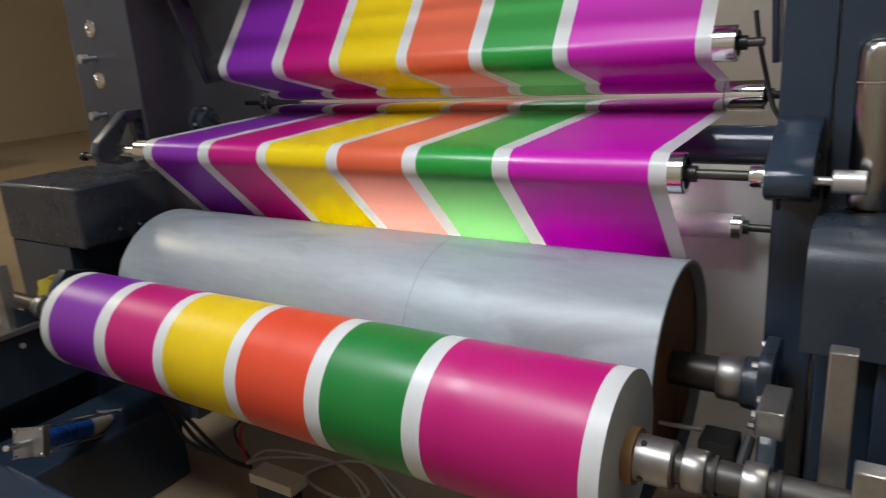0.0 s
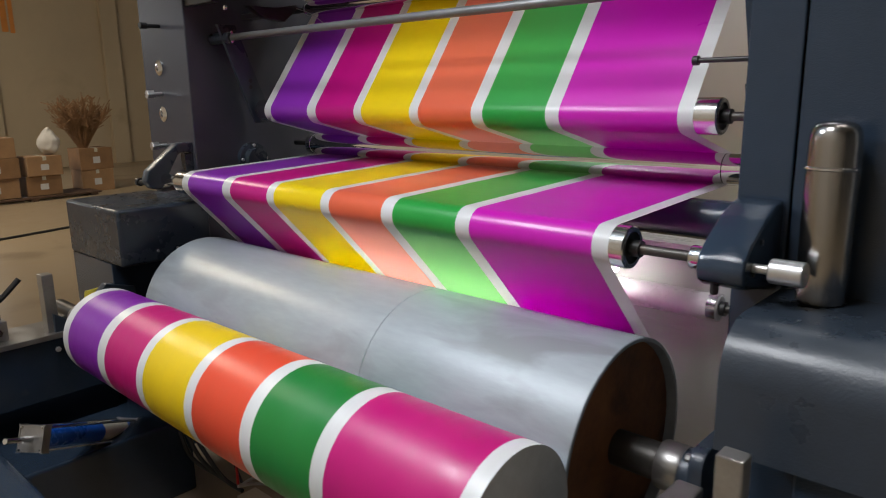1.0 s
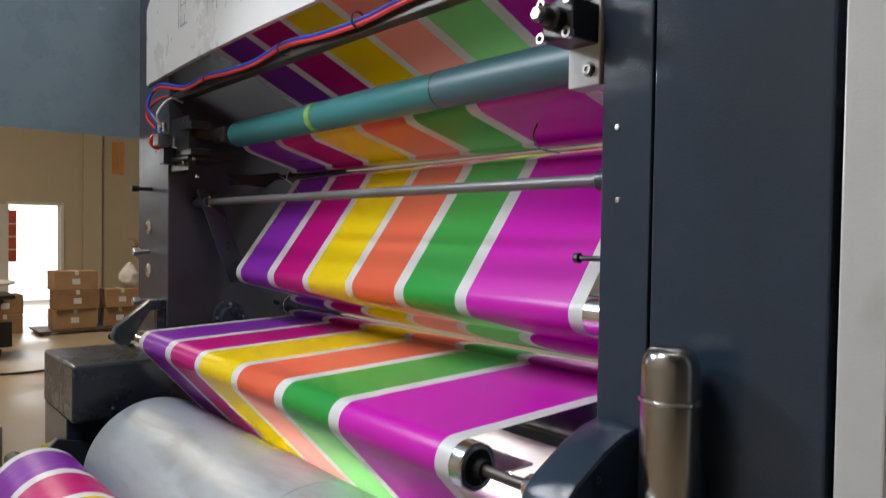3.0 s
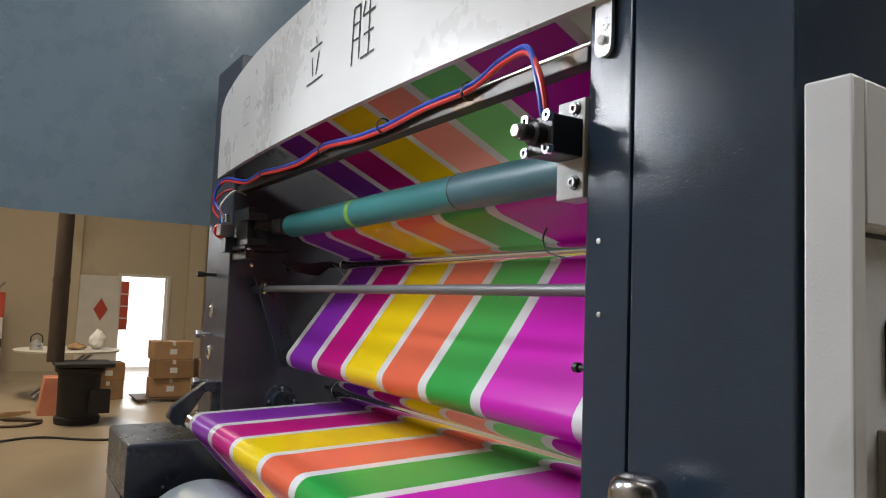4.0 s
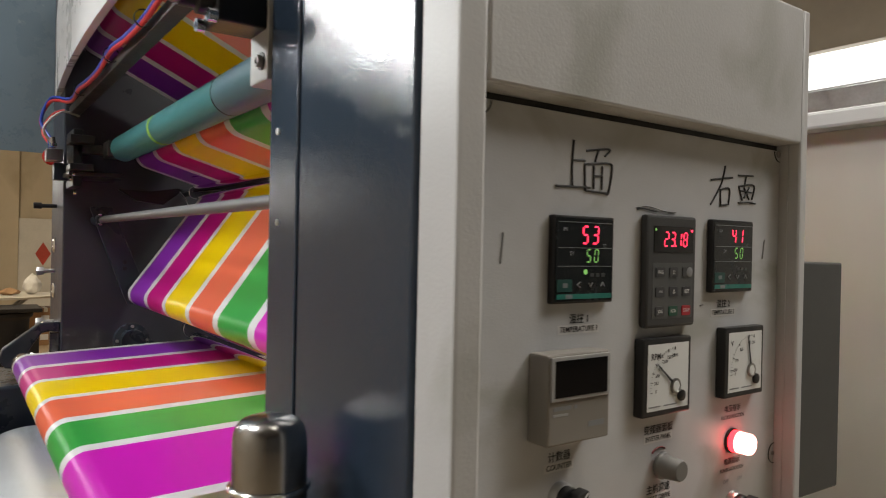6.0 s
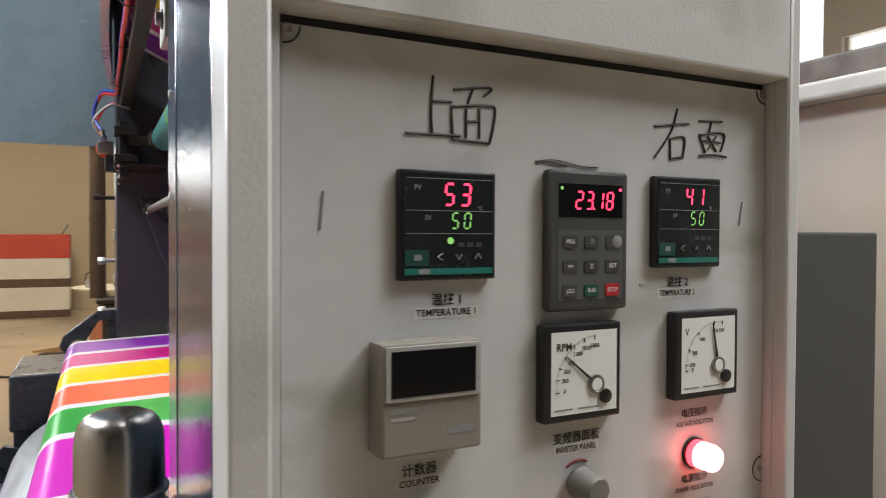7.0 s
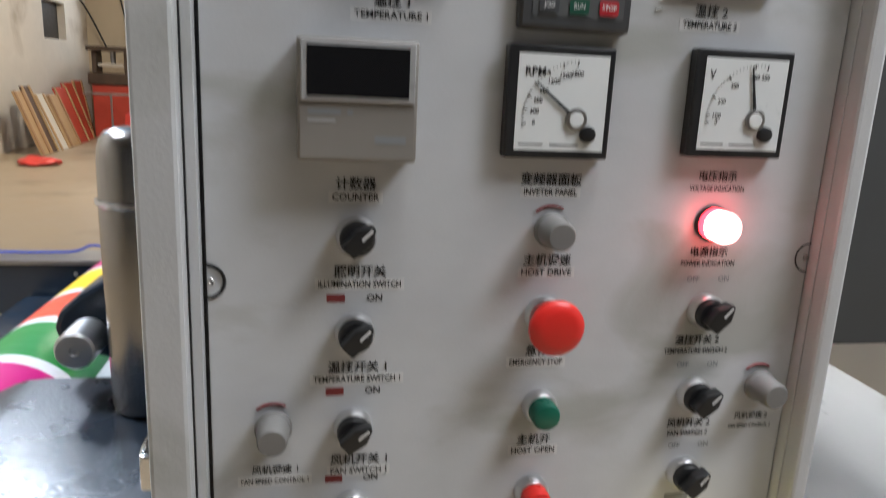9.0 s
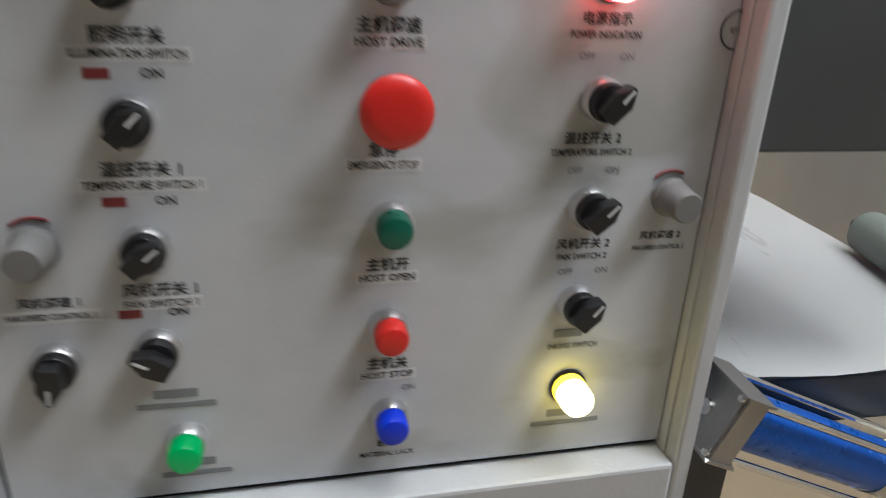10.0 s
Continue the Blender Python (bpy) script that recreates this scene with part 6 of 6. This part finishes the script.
def dry_plant(x, y, z):
    b = bmesh.new()
    rng = random.Random(5)
    for k in range(150):
        a, l = rng.uniform(0, math.tau), rng.uniform(0.45, 0.8)
        lean = rng.uniform(0.1, 0.75)
        p = Vector((x + 0.06 * math.cos(a), y + 0.06 * math.sin(a), z))
        q = p + Vector((math.cos(a) * lean * 0.5, math.sin(a) * lean * 0.6, l))
        m = p.lerp(q, 0.55) + Vector((0, 0, 0.05))
        hose([p, m, q], 0.006, 4, 2, b)
        for j in range(3):
            c = p.lerp(q, rng.uniform(0.5, 0.95))
            hose([c, c + Vector((rng.uniform(-0.1, 0.1), rng.uniform(-0.12, 0.12), rng.uniform(0.03, 0.14)))], 0.009, 4, 1, b)
    whole("dry_plant", b, CARD_DARK, "brown bundle of dry twigs standing on the cartons", "twigs")


carton(-11.9, 3.20, 0.002, 0.42, 0.50, 0.34, 0.0, CARD)
carton(-11.9, 3.20, 0.343, 0.42, 0.52, 0.34, 0.05, CARD_DARK)
dry_plant(-11.9, 3.1, 0.683)
st = thing("stove", (-9.75, 0.19, 0), "black cast-iron stove with a tall rusty flue", "stove")
part("body", lathe((-9.75, 0.19, 0.0), [(0, 0), (0, 0.26), (0.08, 0.27), (0.10, 0.24), (0.62, 0.25), (0.66, 0.29), (0.70, 0.29), (0.72, 0.12), (0.72, 0)], "z", 20), IRON_STOVE, st, "sooty iron body")
part("top_plate", box(-10.05, -9.4, -0.12, 0.55, 0.72, 0.77, 0.01), IRON_STOVE, st, "iron top plate")
part("ash_door", box(-9.50, -9.42, 0.28, 0.52, 0.15, 0.45, 0.01), IRON_STOVE, st)
part("flue", lathe((-9.80, -0.10, 0.77), [(0, 0.10), (1.0, 0.098), (1.0, 0.104), (1.06, 0.104), (1.06, 0.098), (2.0, 0.096)], "z", 24), PIPE, st, "rusty flue pipe")
part("flue_cap", lathe((-9.80, -0.10, 2.76), [(0, 0.0), (0, 0.115), (0.07, 0.115), (0.09, 0.0)], "z", 24), ALU, st, "bright flue cap")
rt = thing("round_table", (-12.2, 0.25, 0), "round folding table with a white top", "table")
part("tabletop", lathe((-12.2, 0.25, 0.72), [(0, 0), (0, 0.74), (0.03, 0.75), (0.035, 0)], "z", 40), WHITE_PAINT, rt, "white round top")
for a, b in ((-0.45, 0.35), (0.45, -0.35)):
    part("leg", rod((-12.0, 0.25 + a, 0.02), (-12.0, 0.25 + b, 0.72), 0.02), IRON, rt)
    part("leg", rod((-12.4, 0.25 + a, 0.02), (-12.4, 0.25 + b, 0.72), 0.02), IRON, rt)
kt = thing("kettle", (-12.0, -0.20, 0.756), "small steel kettle on the round table", "kettle")
part("body", lathe((-12.0, -0.20, 0.756), [(0, 0), (0, 0.09), (0.10, 0.085), (0.14, 0.05), (0.15, 0.015), (0.17, 0.015), (0.17, 0)], "z", 20), ALU, kt)
part("handle", hose([(-12.0, -0.28, 0.86), (-12.0, -0.27, 0.96), (-12.0, -0.20, 1.0), (-12.0, -0.13, 0.96), (-12.0, -0.12, 0.86)], 0.01), BLACK, kt)
sack(-12.1, 0.65, 0.756, 0.14, 0.32, "crumpled white plastic bag on the round table")
sack(-12.05, 0.35, 0.756, 0.16, 0.10, "brown paper parcel on the round table", CARD)
cr = thing("plastic_crate", (-10.6, 0.0, 0), "upturned pink plastic crate on the floor", "crate")
part("body", prism([(-0.22, 0), (0.22, 0), (0.16, 0.5), (-0.16, 0.5)], -10.75, -10.4, bevel=0.01), CRATE, cr)
so = thing("wood_scrap", (-10.3, -0.55, 0), "small heap of scrap timber on the floor", "scrap wood")
for k in range(4):
    part("stick", box(-10.5 + 0.06 * k, -10.46 + 0.06 * k, -0.9 + 0.1 * k, -0.45 + 0.05 * k, 0.0 + 0.02 * k, 0.03 + 0.02 * k), WOOD_PALE, so)
tagged(whole("floor_hose", hose([(-9.0, -1.4, 0.012), (-8.6, -0.9, 0.012), (-8.8, -0.3, 0.012), (-8.4, 0.4, 0.012), (-8.6, 1.6, 0.012)], 0.014), RUBBER, "dark hose lying across the floor", "hose", "", True), group="floor hoses")
tagged(whole("floor_hose", hose([(-10.1, -0.6, 0.02), (-9.9, -0.2, 0.02), (-9.6, -0.4, 0.02), (-9.7, -0.8, 0.02), (-10.0, -0.7, 0.05), (-9.8, -0.2, 0.04)], 0.018), PIPE, "coiled brown hose on the floor by the stove", "hose", "", True), group="floor hoses")
cb = thing("workshop_cabinet", (-15, -1.3, 0), "tall red and white painted machine cabinet", "cabinet")
part("body", box(-15.6, -15.0, -1.91, -0.60, 0.0, 1.55, 0.02), WHITE_PAINT, cb, "white painted body")
part("band", box(-15.61, -14.985, -1.92, -0.59, 1.13, 1.59, 0.015), RED_PAINT, cb, "red painted head")
part("band", box(-15.605, -14.99, -1.915, -0.595, 0.58, 0.74, 0.01), WOOD, cb, "dark middle band")
part("plinth", box(-15.605, -14.99, -1.915, -0.595, 0.0, 0.14, 0.01), WOOD, cb, "dark plinth")
part("lever", rod((-15.2, -0.75, 1.59), (-15.1, -0.62, 1.78), 0.02), IRON, cb)
lb = thing("work_table", (-8.9, -1.55, 0), "low worn wooden work table", "table")
part("tabletop", box(-9.55, -8.65, -2.22, -1.42, 0.48, 0.52, 0.006), WOOD_PALE, lb, "worn wooden top")
for u in (-9.48, -8.74):
    for v in (-2.15, -1.51):
        part("leg", box(u, u + 0.06, v, v + 0.06, 0, 0.48), WOOD, lb)
part("apron", box(-9.45, -8.72, -2.15, -2.13, 0.41, 0.48), WOOD, lb)
sack(-9.05, -1.62, 0.522, 0.17, 0.12, "crumpled red plastic bag on the work table", PINK)
for k, (x, y, h, w, m, ang) in enumerate(((-14.35, -4.50, 1.12, 0.60, RED_PAINT, 18), (-13.75, -4.42, 1.06, 0.62, RED_PAINT, 20), (-13.15, -4.36, 0.95, 0.50, WOOD_PALE, 21),
                                          (-12.55, -4.34, 0.98, 0.40, WALL_S, 22), (-12.10, -4.36, 1.12, 0.34, WOOD, 20), (-11.70, -4.34, 1.05, 0.34, WOOD_PALE, 20), (-14.9, -4.65, 1.12, 0.5, RED_PAINT, 10))):
    p = thing("leaning_panel", (x, y, 0), ("red painted" if m is RED_PAINT else "pale grey" if m is WALL_S else "dark timber" if m is WOOD else "timber") + " panel leaning against the wall", "panel", "leaning panels")
    p.rotation_euler = (radians(ang), 0, 0)
    f = new("sheet", mesh_of(box(-w / 2, w / 2, -0.015, 0.015, 0, h, 0.004), "sheet", m))
    f.parent = p
    for u in (-w / 2, w / 2 - 0.06):
        e = new("stile", mesh_of(box(u, u + 0.06, 0.015, 0.035, 0, h, 0.003), "stile", WOOD_PALE if m is not WOOD_PALE else CARD))
        e.parent = p
cn_ = thing("plastic_stool", (-14.0, -3.52, 0), "red plastic stool standing on the floor", "stool")
part("seat", prism([(-3.66, 0.56), (-3.36, 0.56), (-3.33, 0.53), (-3.69, 0.53)], -14.18, -13.84, bevel=0.01), PINK, cn_)
for u in (-14.15, -13.93):
    for v, o in ((-3.65, -0.05), (-3.42, 0.05)):
        part("leg", prism([(v - 0.03, 0.53), (v + 0.08, 0.53), (v + 0.05 + o, 0), (v - 0.03 + o, 0)], u, u + 0.06, bevel=0.006), PINK, cn_)
part("skirt", prism([(-3.66, 0.53), (-3.36, 0.53), (-3.32, 0.14), (-3.70, 0.14)], -13.88, -13.85), PINK, cn_)
pm = thing("press_machine", (-15.2, -4.2, 0), "old dark iron press on a red stand in the corner", "press")
part("stand", box(-15.5, -14.9, -4.55, -3.75, 0, 1.04, 0.02), RED_PAINT, pm, "red sheet stand")
part("bed", box(-15.55, -14.85, -4.61, -3.70, 1.04, 1.27, 0.03), PIPE, pm)
for v in (-4.56, -3.95):
    part("column", box(-15.4, -15.0, v, v + 0.09, 1.27, 1.70, 0.02), PIPE, pm)
part("head", box(-15.55, -14.85, -4.62, -3.80, 1.70, 1.79, 0.02), PIPE, pm)
part("platen", box(-15.4, -15.0, -4.45, -3.96, 1.40, 1.46, 0.02), WHITE_PAINT, pm)
part("screw", rod((-15.2, -4.2, 1.46), (-15.2, -4.2, 1.70), 0.05), IRON, pm)
part("wheel_arm", box(-15.0, -14.92, -3.86, -3.60, 1.42, 1.50, 0.01), PIPE, pm)
part("wheel", lathe((-14.95, -3.56, 1.52), [(0, 0.11), (0.04, 0.13), (0.08, 0.11), (0.08, 0.03), (0, 0.03)], seg=24, closed=True), PIPE, pm)
tagged(whole("wall_cable", hose([(-12.0, -4.98, 3.1), (-13.5, -4.97, 3.0), (-14.8, -4.97, 3.0), (-15.9, -4.9, 2.6), (-16.2, -4.6, 1.8)], 0.018), RUBBER, "dark cable sagging along the whitewashed wall", "cable", "", True), group="wall cables")
tagged(whole("wall_cable", hose([(-16.25, -4.4, 4.6), (-16.25, -4.3, 3.0), (-16.2, -4.05, 1.85)], 0.014), RUBBER, "thin cable running down the far wall", "cable", "", True), group="wall cables")
tb_ = thing("long_bench", (-13.0, -3.0, 0), "grey tube rail beside the leaning panels", "rail")
part("rail", rod((-14.0, -4.45, 0.90), (-14.0, -2.55, 0.90), 0.022), IRON, tb_)
for v in (-3.95, -2.62):
    part("post", rod((-14.0, v, 0), (-14.0, v, 0.90), 0.02), IRON, tb_)
sack(-10.5, -4.0, 0.0, 0.33, 0.13, "low red plastic tub lying on the floor", PINK)


# ---- what moves ----
def motions():
    """The rollers, the drum and the film roll turn with the running web."""
    speed = 0.16
    for ob, r, side in SPIN:
        step = 0.25
        n = 40
        rows = []
        at = ob.location.copy()
        for k in range(n + 1):
            t = k * step
            a = -math.degrees(side * speed * t / r) * -1
            rows.append((t, pose(at.x, at.y, at.z, a, 0, 0)))
        walk(ob, rows)


motions()
